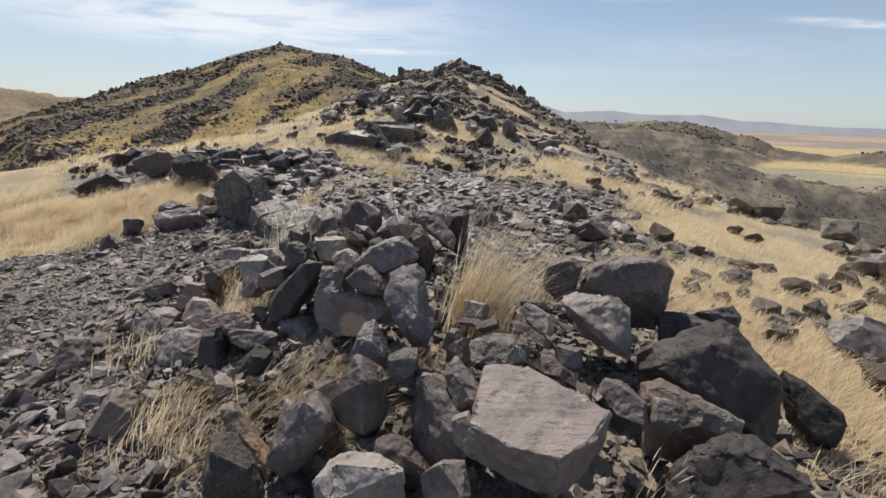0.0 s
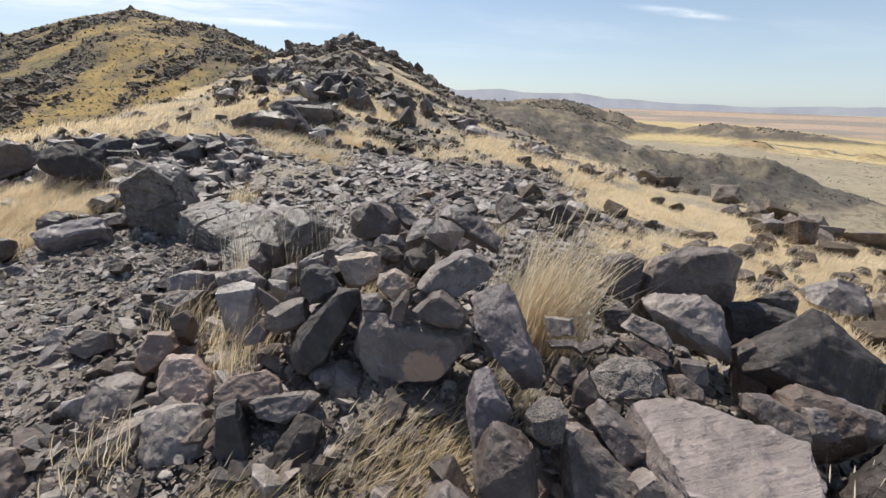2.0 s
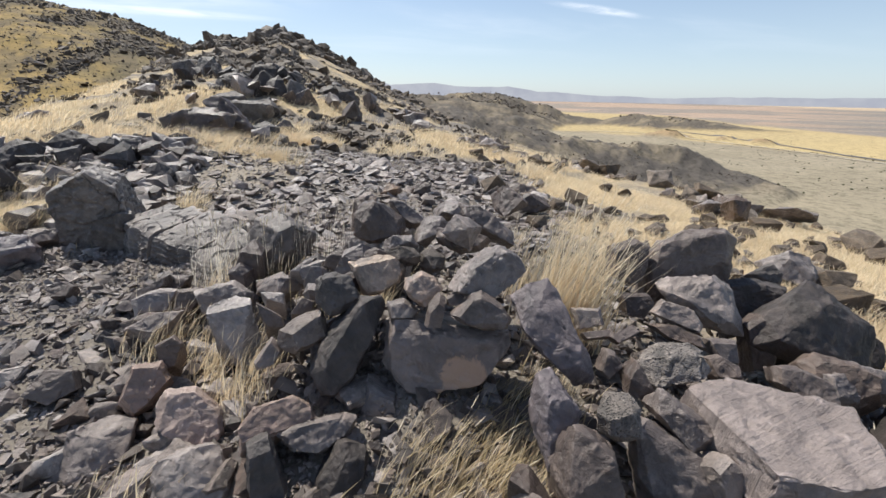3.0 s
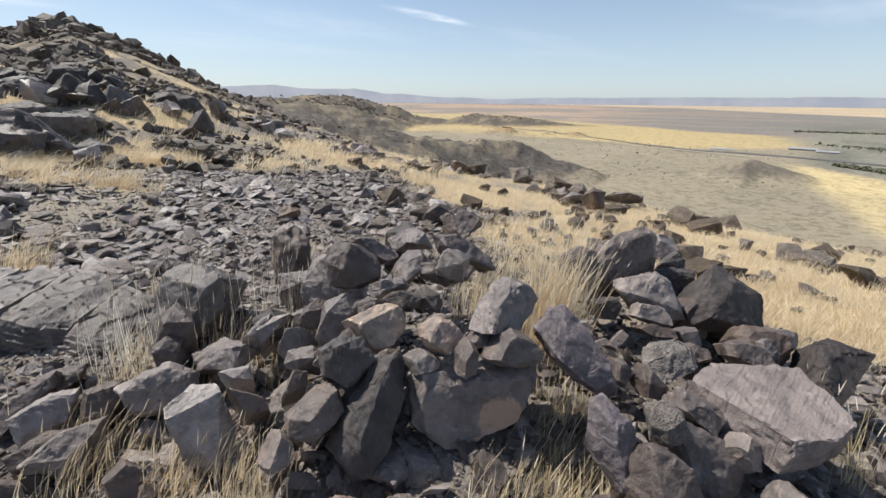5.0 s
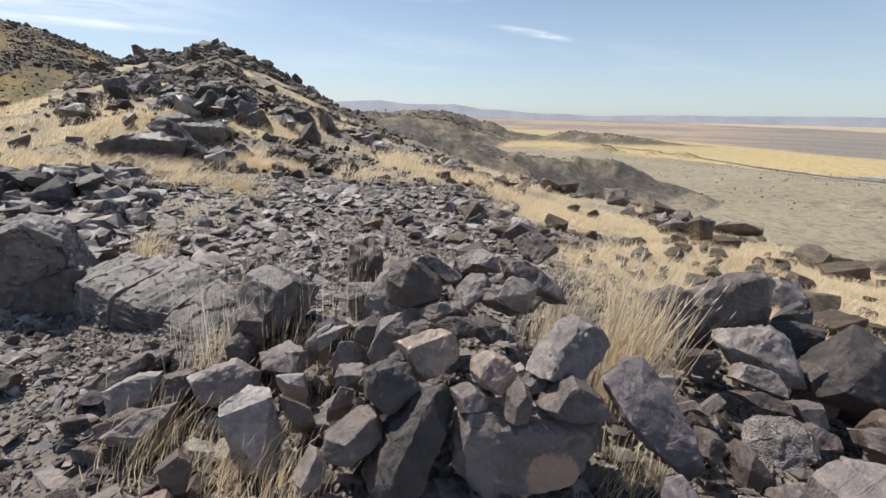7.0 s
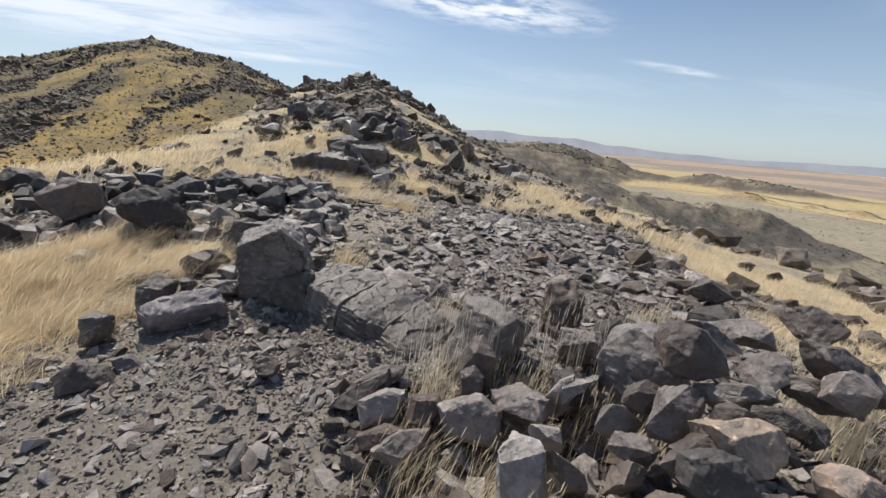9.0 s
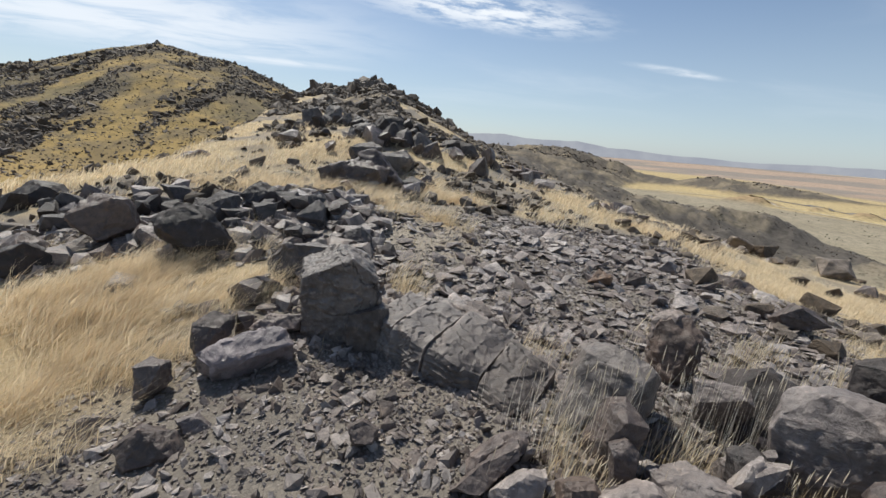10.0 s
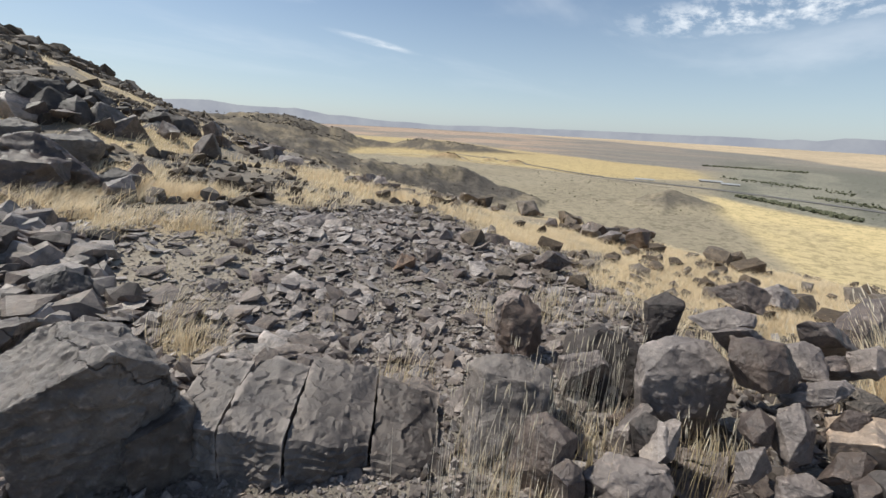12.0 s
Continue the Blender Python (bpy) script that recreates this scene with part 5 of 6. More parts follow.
stone(BROWN, (-5.85, 8.08, 0.61), 193, 25, [(-0.35, -0.08), (-0.10, 0.23), (0.27, 0.18), (0.35, -0.13), (-0.03, -0.23)], 0.12, 0.3, "boulder")


# ---- the bedrock ledge ----


def hull_block(name, corners, material, label, grain=0.02, amount=0.05):
    """A block of bedrock from its rough corners."""
    count[0] += 1
    mid = sum((Vector(c) for c in corners), Vector()) / len(corners)
    bm = bmesh.new()
    for c in corners:
        bm.verts.new(Vector(c) - mid)
    bmesh.ops.convex_hull(bm, input=bm.verts)
    bmesh.ops.delete(bm, geom=[v for v in bm.verts if not v.link_faces], context="VERTS")
    bmesh.ops.recalc_face_normals(bm, faces=bm.faces)
    roughen(bm, 0.6, grain, amount, count[0], 1.0)
    me = bpy.data.meshes.new(name)
    bm.to_mesh(me)
    bm.free()
    me.materials.append(material)
    ob = new(name, me)
    ob.location = mid
    return tagged(ob, label, "rock", group="stones " + PLACE[0])


def ledge_block(foot_a, foot_b, rim_a, rim_b, depth, rise):
    """A length of the ledge between two joints: a steep face from foot to rim and a stepped top behind it."""
    count[0] += 1
    off = Vector((count[0] * 1.7, -count[0] * 0.9, count[0] * 2.3))
    fa, fb, ra, rb = Vector(foot_a), Vector(foot_b), Vector(rim_a), Vector(rim_b)
    along = (rb - ra).normalized()
    inward = Vector((0.72, 0.69, 0))
    gap = along * 0.005
    n = max(8, int((rb - ra).length / 0.016))
    bm = bmesh.new()
    rows = []
    for i in range(n + 1):
        t = i / n
        f, r = (fa + gap).lerp(fb - gap, t), (ra + gap).lerp(rb - gap, t)
        r = r + inward * 0.05 * noise.noise(r * 5 + off) + Vector((0, 0, 0.03 * noise.noise(r * 4 - off)))
        line = [f + Vector((0, 0, -0.25))]
        for k in range(24):
            v = k / 24
            line.append(f.lerp(r, v) - inward * 0.035 * math.sin(v * 3.14) * (1 + noise.noise(r * 3 + off)))
        for k in range(34):
            v = k / 33
            line.append(r + inward * depth * v + Vector((0, 0, rise * v + 0.02 * math.sin(min(v * 8, 1.57)))))
        line.append(line[-1] + Vector((0, 0, -0.4)))
        rows.append([bm.verts.new(p) for p in line])
    ends = set(rows[0] + rows[-1])
    for a, b in zip(rows, rows[1:]):
        for k in range(len(a) - 1):
            bm.faces.new((a[k], b[k], b[k + 1], a[k + 1]))
    for line in (rows[0], rows[-1]):
        bm.faces.new(line)
    bmesh.ops.recalc_face_normals(bm, faces=bm.faces)
    bm.normal_update()
    lay = Vector((0.25, -0.1, 1.0)).normalized()
    for v in bm.verts:
        p = v.co
        step = p.dot(lay) * 22 + noise.fractal(p * 3 + off, 0.8, 2.0, 3) * 1.5
        k = (step - math.floor(step) - 0.5) * 0.011
        k += facets(p * 3.2, off) * 0.012 + facets(p * 9, off) * 0.006
        k += noise.fractal(p * 2.5 + off, 0.8, 2.0, 5) * 0.022 + noise.fractal(p * 25 + off, 0.7, 2.0, 3) * 0.004
        v.co = v.co + v.normal * (k * 0.8 if v in ends else k)
    bmesh.ops.triangulate(bm, faces=bm.faces)
    for f in bm.faces:
        f.smooth = True
    for e in bm.edges:
        e.smooth = e.calc_face_angle(0.0) < radians(24)
    me = bpy.data.meshes.new("bedrock_block")
    bm.to_mesh(me)
    bm.free()
    me.materials.append(BED)
    tagged(new("bedrock_block", me), "cracked dark grey bedrock block in the low bedrock ledge", "rock", group="stones in the low bedrock ledge")


ledge_block((-2.78, 5.53, -0.1), (-2.61, 5.27, -0.1), (-2.74, 5.56, 0.3), (-2.58, 5.3, 0.31), 0.5, 0.05)
ledge_block((-2.61, 5.27, -0.1), (-2.4, 5.01, -0.1), (-2.58, 5.3, 0.31), (-2.37, 5.04, 0.28), 0.55, 0.06)
ledge_block((-2.4, 5.01, -0.1), (-2.06, 4.75, -0.1), (-2.37, 5.04, 0.27), (-2.03, 4.8, 0.16), 0.6, 0.08)
ledge_block((-2.08, 4.73, -0.1), (-1.83, 4.45, -0.12), (-2.03, 4.79, 0.14), (-1.78, 4.5, 0.03), 0.5, 0.1)
PLACE[0] = "in the low bedrock ledge"
hull_block("bedrock_block", [(-3.28, 5.68, 0.58), (-3.07, 5.66, 0.64), (-2.88, 5.5, 0.79), (-2.69, 5.5, 0.64), (-2.66, 5.62, 0.42), (-2.74, 6.06, 0.68), (-3.0, 6.15, 0.76), (-3.3, 6.1, 0.62), (-3.3, 5.72, -0.1), (-2.86, 5.5, -0.1), (-2.62, 5.6, -0.1), (-2.6, 6.2, -0.05), (-3.35, 6.25, -0.1)],
           BED, "high dark bedrock block standing over the low ledge", 0.02, 0.075)
hull_block("bedrock_block", [(-2.92, 5.44, 0.36), (-2.68, 5.4, 0.42), (-2.6, 5.5, 0.38), (-2.66, 5.7, 0.4), (-2.95, 5.42, -0.1), (-2.66, 5.36, -0.1), (-2.56, 5.6, -0.05), (-2.9, 5.7, 0.3)],
           BED, "rounded dark bedrock block at the foot of a higher one")

# ---- loose stones, shards and gravel ----


def block_points(rng, flat=1.0, n=11):
    pts = []
    for _ in range(n):
        p = Vector((rng.uniform(-1, 1), rng.uniform(-1, 1), rng.uniform(-1, 1)))
        k = max(abs(p.x), abs(p.y), abs(p.z))
        p = p / k * 0.5 * rng.uniform(0.75, 1.0)
        pts.append(Vector((p.x, p.y * 0.75, p.z * flat)))
    return pts


def hull_mesh(name, material, rng, flat, n=11, worn=False):
    bm = bmesh.new()
    for p in block_points(rng, flat, n):
        bm.verts.new(p)
    hull = bmesh.ops.convex_hull(bm, input=bm.verts)
    bmesh.ops.delete(bm, geom=list({g for g in hull["geom_interior"] + hull["geom_unused"] if isinstance(g, bmesh.types.BMVert)}), context="VERTS")
    if worn:
        roughen(bm, 1.0, 0.1, 0.045, rng.uniform(0, 50))
    me = bpy.data.meshes.new(name)
    bm.to_mesh(me)
    bm.free()
    me.materials.append(material)
    return me


def hull_arrays(rng, flat, n=9):
    """Corners and triangles of one small hull."""
    me = hull_mesh("shape", SHARD, rng, flat, n)
    co = np.array([v.co[:] for v in me.vertices])
    tri = np.array([p.vertices[:3] for p in me.polygons])
    bpy.data.meshes.remove(me)
    return co, tri


shape_rng = random.Random(77)
FLATS = [hull_arrays(shape_rng, 0.22) for _ in range(10)]
LUMPS = [hull_arrays(shape_rng, 0.6) for _ in range(10)]
BLOCKS = [hull_arrays(shape_rng, 0.68, 15) for _ in range(10)]


def turn(yaw, pitch, roll):
    cy, sy, cp, sp, cr, sr = np.cos(yaw), np.sin(yaw), np.cos(pitch), np.sin(pitch), np.cos(roll), np.sin(roll)
    m = np.empty((len(yaw), 3, 3))
    m[:, 0, 0], m[:, 0, 1], m[:, 0, 2] = cy * cp, cy * sp * sr - sy * cr, cy * sp * cr + sy * sr
    m[:, 1, 0], m[:, 1, 1], m[:, 1, 2] = sy * cp, sy * sp * sr + cy * cr, sy * sp * cr - cy * sr
    m[:, 2, 0], m[:, 2, 1], m[:, 2, 2] = -sp, cp * sr, cp * cr
    return m


def strew(name, label, shapes, xy, size, tilt, sink, material, rng):
    """Many small stones as one mesh, lying on the ground."""
    verts, tris, base = [], [], 0
    pick = rng.integers(0, len(shapes), len(xy))
    z = ground_z(xy[:, 0], xy[:, 1])
    for k, (co, tri) in enumerate(shapes):
        sel = np.where(pick == k)[0]
        if not len(sel):
            continue
        m = turn(rng.uniform(0, 6.28, len(sel)), rng.normal(0, tilt, len(sel)), rng.normal(0, tilt, len(sel)))
        p = np.einsum("nij,vj->nvi", m, co) * size[sel][:, None, None]
        p[:, :, 0] += xy[sel, 0][:, None]
        p[:, :, 1] += xy[sel, 1][:, None]
        p[:, :, 2] += (z[sel] + size[sel] * sink)[:, None]
        verts.append(p.reshape(-1, 3))
        tris.append((tri[None] + (np.arange(len(sel)) * len(co))[:, None, None] + base).reshape(-1, 3))
        base += len(sel) * len(co)
    tris = np.concatenate(tris)
    me = mesh_from(name, np.concatenate(verts), tris.ravel(), np.full(len(tris), 3), material, smoothed=False)
    return tagged(new(name, me), label, "stones", kind="stuff")


def spread(rng, n, x0, x1, y0, y1, chance):
    x, y = rng.uniform(x0, x1, n), rng.uniform(y0, y1, n)
    keep = rng.random(n) < chance(x, y)
    return np.stack([x[keep], y[keep]], 1)


def around(rng, n, az0, az1, r0, r1, chance):
    az, r = np.radians(rng.uniform(az0, az1, n)), np.exp(rng.uniform(math.log(r0), math.log(r1), n))
    x, y = HUB[0] - np.sin(az) * r, HUB[1] + np.cos(az) * r
    keep = rng.random(n) < chance(x, y)
    return np.stack([x[keep], y[keep]], 1)


rng = np.random.default_rng(5)
bare = lambda x, y: np.clip(1.0 - 1.1 * straw_cover(x, y), 0.03, 1)
# slaty shards over the terrace
terrace = lambda x, y: bare(x, y) * smooth((x + 2.3) * 0.72 + (y - 5.05) * 0.69, 0.22, 0.5) * smooth(x - (-2.9 + (y - 4.6) * -0.1), 0, 0.5)
trodden = lambda x, y: 1 - 0.85 * np.exp(-(((x + 2.0) / 1.1) ** 2 + ((y - 8.2) / 0.8) ** 2) ** 2)
xy = spread(rng, 12000, -2.6, 4.5, 4.3, 10.5, lambda x, y: terrace(x, y) * trodden(x, y) * (0.3 + 0.7 * smooth(waves(x, y, 1.2, 3, 101), 0.35, 0.55)))
strew("stone_shards", "grey slaty stone shards strewn over the terrace", FLATS, xy, np.clip(rng.lognormal(-2.75, 0.6, len(xy)), 0.025, 0.3), 0.3, 0.1, SHARD, rng)


def lay_out(name, label, meshes, xy, size, tilt, sink, group):
    """Stones that can be told apart, each an object on the ground."""
    z = ground_z(xy[:, 0], xy[:, 1])
    for (x, y), h, k in zip(xy, z, size):
        ob = new(name, shape_rng.choice(meshes))
        ob.matrix_basis = pose(x, y, h + k * sink, shape_rng.gauss(0, tilt), shape_rng.gauss(0, tilt), shape_rng.uniform(0, 360)) @ Matrix.Diagonal((k, k * shape_rng.uniform(0.8, 1.3), k, 1))
        tagged(ob, label, "rock", group=group)


PLATES = [hull_mesh("stone_plate", SLATE, shape_rng, 0.3, 14, True) for _ in range(12)]
xy = spread(rng, 820, -2.4, 3.2, 4.6, 9.4, lambda x, y: terrace(x, y) * trodden(x, y) * (0.15 + 0.85 * smooth(waves(x, y, 1.4, 3, 102), 0.4, 0.6)))
lay_out("stone_plate", "broken grey stone plate on the shard terrace", PLATES, xy, np.clip(rng.lognormal(-1.7, 0.36, len(xy)), 0.1, 0.42), 12, 0.1, "stone plates on the terrace")
xy = spread(rng, 32000, -2.7, 4.2, 4.4, 10.8, lambda x, y: terrace(x, y) * (0.3 + 0.7 * trodden(x, y)))
strew("terrace_gravel", "fine grey stone splinters between the shards", FLATS + LUMPS, xy, rng.uniform(0.015, 0.05, len(xy)), 0.5, 0.12, SHARD, rng)
near_heap = lambda x, y: bare(x, y) * (0.5 + 0.5 * smooth(waves(x, y, 1.8, 3, 105), 0.3, 0.5)) * smooth(4.6 - np.hypot((x + 2.2) * 0.8, y - 2.8), 0, 1.6)
xy = spread(rng, 42000, -7.5, 2.6, -2.2, 6.2, near_heap)
strew("stone_chips", "small grey stone chips on the bare ground", FLATS + LUMPS, xy, np.clip(rng.lognormal(-3.1, 0.55, len(xy)), 0.015, 0.16), 0.45, 0.1, SHARD, rng)
xy = spread(rng, 48000, -5.2, -0.4, 0.4, 5.7, near_heap)
strew("gravel", "fine grey-brown gravel on the hillside", LUMPS, xy, rng.uniform(0.01, 0.036, len(xy)), 0.6, 0.1, SHARD, rng)
xy = spread(rng, 3000, -2.4, 2.6, 0.7, 4.6, lambda x, y: 0.9 + 0 * x)
strew("rubble", "dark rubble between the stones, darkened to paint the gaps' shade", LUMPS, xy, np.clip(rng.lognormal(-2.5, 0.4, len(xy)), 0.03, 0.17), 0.5, 0.1, RUBBLE, rng)
xy = spread(rng, 4200, -7.0, -2.4, 6.2, 11.5, lambda x, y: bare(x, y) * smooth(waves(x, y, 1.6, 3, 103), 0.3, 0.6))
strew("ridge_chips", "dark stone chips between the boulders and grass", FLATS + BLOCKS, xy, np.clip(rng.lognormal(-2.1, 0.6, len(xy)), 0.03, 0.45), 0.3, 0.08, SHARD, rng)
# stones farther along the ridge
xy = around(rng, 5200, -42, 45, 8.5, 26, lambda x, y: bare(x, y) * (0.25 + 0.75 * smooth(waves(x, y, 3.0, 4, 111), 0.42, 0.6)))
strew("ridge_stones", "dark stones scattered along the stony ridge", BLOCKS + FLATS, xy, np.clip(rng.lognormal(-1.85, 0.55, len(xy)), 0.05, 0.75), 0.4, 0.12, FARROCK, rng)
xy = around(rng, 42000, -27, 14, 15, 112, lambda x, y: np.maximum(smooth(waves(x, y, 6.0, 4, 121, 0.62), 0.47, 0.57), 0.8 * smooth(np.hypot(x, y), 62, 85)) * smooth(np.hypot(x, y), 14, 30))
strew("crest_rocks", "jagged dark rocks crowning the ridge", BLOCKS, xy, np.clip(rng.lognormal(-1.4, 0.62, len(xy)), 0.1, 1.4) * np.clip(np.hypot(xy[:, 0], xy[:, 1]) / 42, 0.55, 2.3), 0.45, 0.1, FARROCK, rng)
xy = around(rng, 95000, 0, 60, 75, 275, lambda x, y: 0.27 + 0.73 * hill_bands(x, y))
far_up = smooth(np.hypot(xy[:, 0] - HUB[0], xy[:, 1] - HUB[1]), 177, 240)
strew("hill_rocks", "dark rocks in bands across the grassy hill", LUMPS, xy, np.clip(rng.lognormal(-0.55, 0.62, len(xy)), 0.25, 3.2) * (1 + 0.35 * far_up) * (0.45 + 0.55 * smooth(hill_bands(xy[:, 0], xy[:, 1]), 0.05, 0.3)), 0.6, 0.02, FARROCK, rng)
HUMPS = [hull_mesh("slope_stone", SLOPE, shape_rng, f, 15, True) for f in (0.5, 0.6, 0.7, 0.8, 0.6, 0.7)]
xy = around(rng, 1000, -104, -28, 4.6, 26, lambda x, y: 0.1 + 0.9 * smooth(waves(x, y, 2.5, 3, 131), 0.48, 0.6))[:290]
lay_out("slope_stone", "brown-grey stone half sunk in the grassy slope", HUMPS, xy, np.clip(rng.lognormal(-1.25, 0.45, len(xy)), 0.12, 0.8) * np.clip(np.hypot(xy[:, 0], xy[:, 1]) / 10, 0.6, 1.3), 12, 0.2, "stones on the grassy slope")

# countable loose stones, nearest the walk
PROTO = [hull_mesh("stone", m, shape_rng, f, 12, True) for m in (DARK, BROWN, BROWN, DARK) for f in (0.35, 0.6, 0.85)]


PALER = [hull_mesh("stone", m, shape_rng, f, 14, True) for m in (GREY, BROWN, GREY) for f in (0.35, 0.55, 0.8)]


def loose(n, x0, x1, y0, y1, lo, hi, place, protos=PROTO):
    for _ in range(n):
        me = shape_rng.choice(protos)
        x, y, s = shape_rng.uniform(x0, x1), shape_rng.uniform(y0, y1), shape_rng.uniform(lo, hi)
        ob = new("stone", me)
        ob.matrix_basis = pose(x, y, float(ground_z(x, y)) + s * 0.1, shape_rng.gauss(0, 14), shape_rng.gauss(0, 14), shape_rng.uniform(0, 360)) @ Matrix.Scale(s, 4)
        tagged(ob, LABELS[me.materials[0].name] + " " + place, "rock", group="stones " + place)


loose(40, -1.15, 1.5, 1.7, 3.5, 0.09, 0.19, "in the stone heap")
loose(34, -1.3, -0.65, 2.8, 3.55, 0.11, 0.23, "in the stone heap", [me for me in PROTO if me.materials[0] == DARK])
loose(14, -0.95, -0.2, 3.45, 4.0, 0.14, 0.32, "among dry grass stalks")
loose(65, -2.4, -0.95, 2.3, 4.1, 0.09, 0.24, "beside the stone heap", PALER)
loose(45, -2.3, 2.6, 5.2, 8.6, 0.12, 0.3, "on the shard terrace")
loose(18, -2.6, -0.9, 0.9, 2.2, 0.08, 0.22, "beside the stone heap", PALER)


def cluster(n, x, y, reach, lo, hi, place, tall=1.0, protos=None):
    """Boulders crowded round one spot."""
    for _ in range(n):
        me = shape_rng.choice(protos or PROTO)
        px, py, s = shape_rng.gauss(x, reach), shape_rng.gauss(y, reach * 0.7), shape_rng.uniform(lo, hi)
        ob = new("boulder", me)
        ob.matrix_basis = pose(px, py, float(ground_z(px, py)) + s * 0.2, shape_rng.gauss(0, 20), shape_rng.gauss(0, 20), shape_rng.uniform(0, 360)) @ Matrix.Diagonal((s * 0.9, s, s * tall, 1))
        tagged(ob, LABELS[me.materials[0].name] + " " + place, "rock", group="stones " + place)


CRAG = [hull_mesh("boulder", BLACK, shape_rng, f, 12, True) for f in (0.6, 0.75, 0.9, 1.0)]
cluster(18, -4.1, 8.7, 0.5, 0.2, 0.5, "on the stony ridge", 1.0, CRAG)
cluster(30, -6.3, 9.6, 0.65, 0.2, 0.55, "on the stony ridge", 0.9, CRAG)
cluster(12, -5.0, 8.9, 0.5, 0.2, 0.5, "on the stony ridge", 0.9, CRAG)
cluster(14, -3.5, 7.5, 0.4, 0.15, 0.4, "on the stony ridge", 0.9, CRAG)
cluster(10, -3.0, 9.1, 0.4, 0.2, 0.45, "on the stony ridge")
cluster(14, -6.8, 10.0, 0.8, 0.25, 0.6, "on the stony ridge")
cluster(5, -5.2, 8.3, 0.4, 0.2, 0.4, "on the stony ridge")
cluster(12, -2.2, 12.6, 0.8, 0.3, 0.8, "on the stony ridge")
cluster(16, -1.2, 17.5, 1.4, 0.4, 1.1, "on the stony ridge")
cluster(16, -1.9, 19.6, 1.2, 0.35, 0.95, "on the crest of the ridge", 1.35, CRAG)
cluster(12, -3.4, 20.6, 1.1, 0.35, 0.8, "on the crest of the ridge", 1.3, CRAG)
cluster(14, 0.3, 19.4, 1.1, 0.35, 0.85, "on the crest of the ridge", 1.2, CRAG)
cluster(10, 5.3, 13.5, 0.6, 0.3, 0.8, "on the grassy slope")
cluster(12, 3.6, 18.6, 0.9, 0.4, 1.1, "on the grassy slope")
cluster(9, 9.2, 8.0, 0.8, 0.3, 0.7, "on the grassy slope")
loose(20, -4.6, -2.2, 3.6, 5.2, 0.06, 0.16, "on the gravelly hillside")

# ---- dry grass ----
WIND = np.array((0.94, 0.25))


def blades(base, height, lean, width, rng, spray=0.75):
    """Ribbons that bend with the wind: corners, loops and face sizes."""
    n = len(base)
    a = rng.uniform(0, 6.283, n)
    way = WIND[None] * 1.0 + np.stack([np.cos(a), np.sin(a)], 1) * spray
    b = rng.uniform(0, 6.283, n)
    side = np.stack([np.cos(b), np.sin(b), np.zeros(n)], 1)
    verts = np.empty((n, 7, 3))
    for k, t in enumerate((0.0, 0.36, 0.72, 1.0)):
        p = base.copy()
        p[:, 2] += height * (t - 0.3 * lean * t * t)
        p[:, :2] += way * (lean * height * t ** 1.6)[:, None]
        w = (width * (1.0 - 0.35 * t) * 0.5)[:, None] * side
        if k < 3:
            verts[:, 2 * k], verts[:, 2 * k + 1] = p - w, p + w
        else:
            verts[:, 6] = p
    f = np.array((0, 1, 3, 2, 2, 3, 5, 4, 4, 5, 6))
    loops = (np.arange(n)[:, None] * 7 + f[None]).ravel()
    return verts.reshape(-1, 3), loops, np.tile((4, 4, 3), n), verts[:, 6], verts[:, 6] - verts[:, 4]


def tufts(centres, per, reach, height, rng):
    """Base points of blades gathered into tussocks, and the tussock of each."""
    n = len(centres)
    own = np.repeat(np.arange(n), per)
    off = rng.normal(0, reach, (len(own), 2))
    xy = centres[own] + off
    z = ground_z(xy[:, 0], xy[:, 1]) - 0.01
    tall = height[own] * rng.uniform(0.45, 1.1, len(own))
    return np.column_stack((xy, z)), tall


def field(name, label, centres, per, reach, height, lean, width, material, rng):
    base, tall = tufts(centres, per, reach, height, rng)
    v, l, s, _, _ = blades(base, tall, rng.normal(lean, 0.18, len(base)).clip(0.05, 1.3), rng.uniform(0.6, 1.3, len(base)) * width, rng)
    me = mesh_from(name, v, l, s, material, smoothed=True)
    return tagged(new(name, me), label, "grass", kind="stuff")


xy = spread(rng, 2100, -7.6, -2.2, 4.2, 9.0, lambda x, y: straw_cover(x, y) ** 1.3 * (0.03 + 0.97 * smooth(waves(x, y, 0.7, 3, 63), 0.42, 0.58)))
field("dry_grass", "thick straw-yellow grass bent by the wind", xy, 58, 0.075, rng.uniform(0.12, 0.46, len(xy)), 0.8, 0.004, STRAW, rng)
xy = around(rng, 10500, -112, -28, 3.6, 20, lambda x, y: straw_cover(x, y) ** 1.3)
field("slope_grass", "straw-yellow grass covering the open slope", xy, 14, 0.12, rng.uniform(0.07, 0.2, len(xy)), 0.7, 0.005, STRAW, rng)
xy = around(rng, 5200, -42, 46, 8.5, 48, lambda x, y: straw_cover(x, y) ** 1.3)
field("ridge_grass", "pale straw tussocks between the rocks of the ridge", xy, 16, 0.2, rng.uniform(0.1, 0.36, len(xy)), 0.6, 0.016, STRAW, rng)
xy = spread(rng, 900, -6.5, 0.5, 8.8, 12.8, lambda x, y: straw_cover(x, y) ** 1.5)
field("ridge_grass", "pale straw tussocks between the rocks of the ridge", xy, 45, 0.09, rng.uniform(0.14, 0.42, len(xy)), 0.7, 0.006, STRAW, rng)
xy = spread(rng, 260, -3.2, 3.5, 4.8, 10.0, lambda x, y: 0.5 * smooth(waves(x, y, 0.9, 3, 141), 0.5, 0.62))
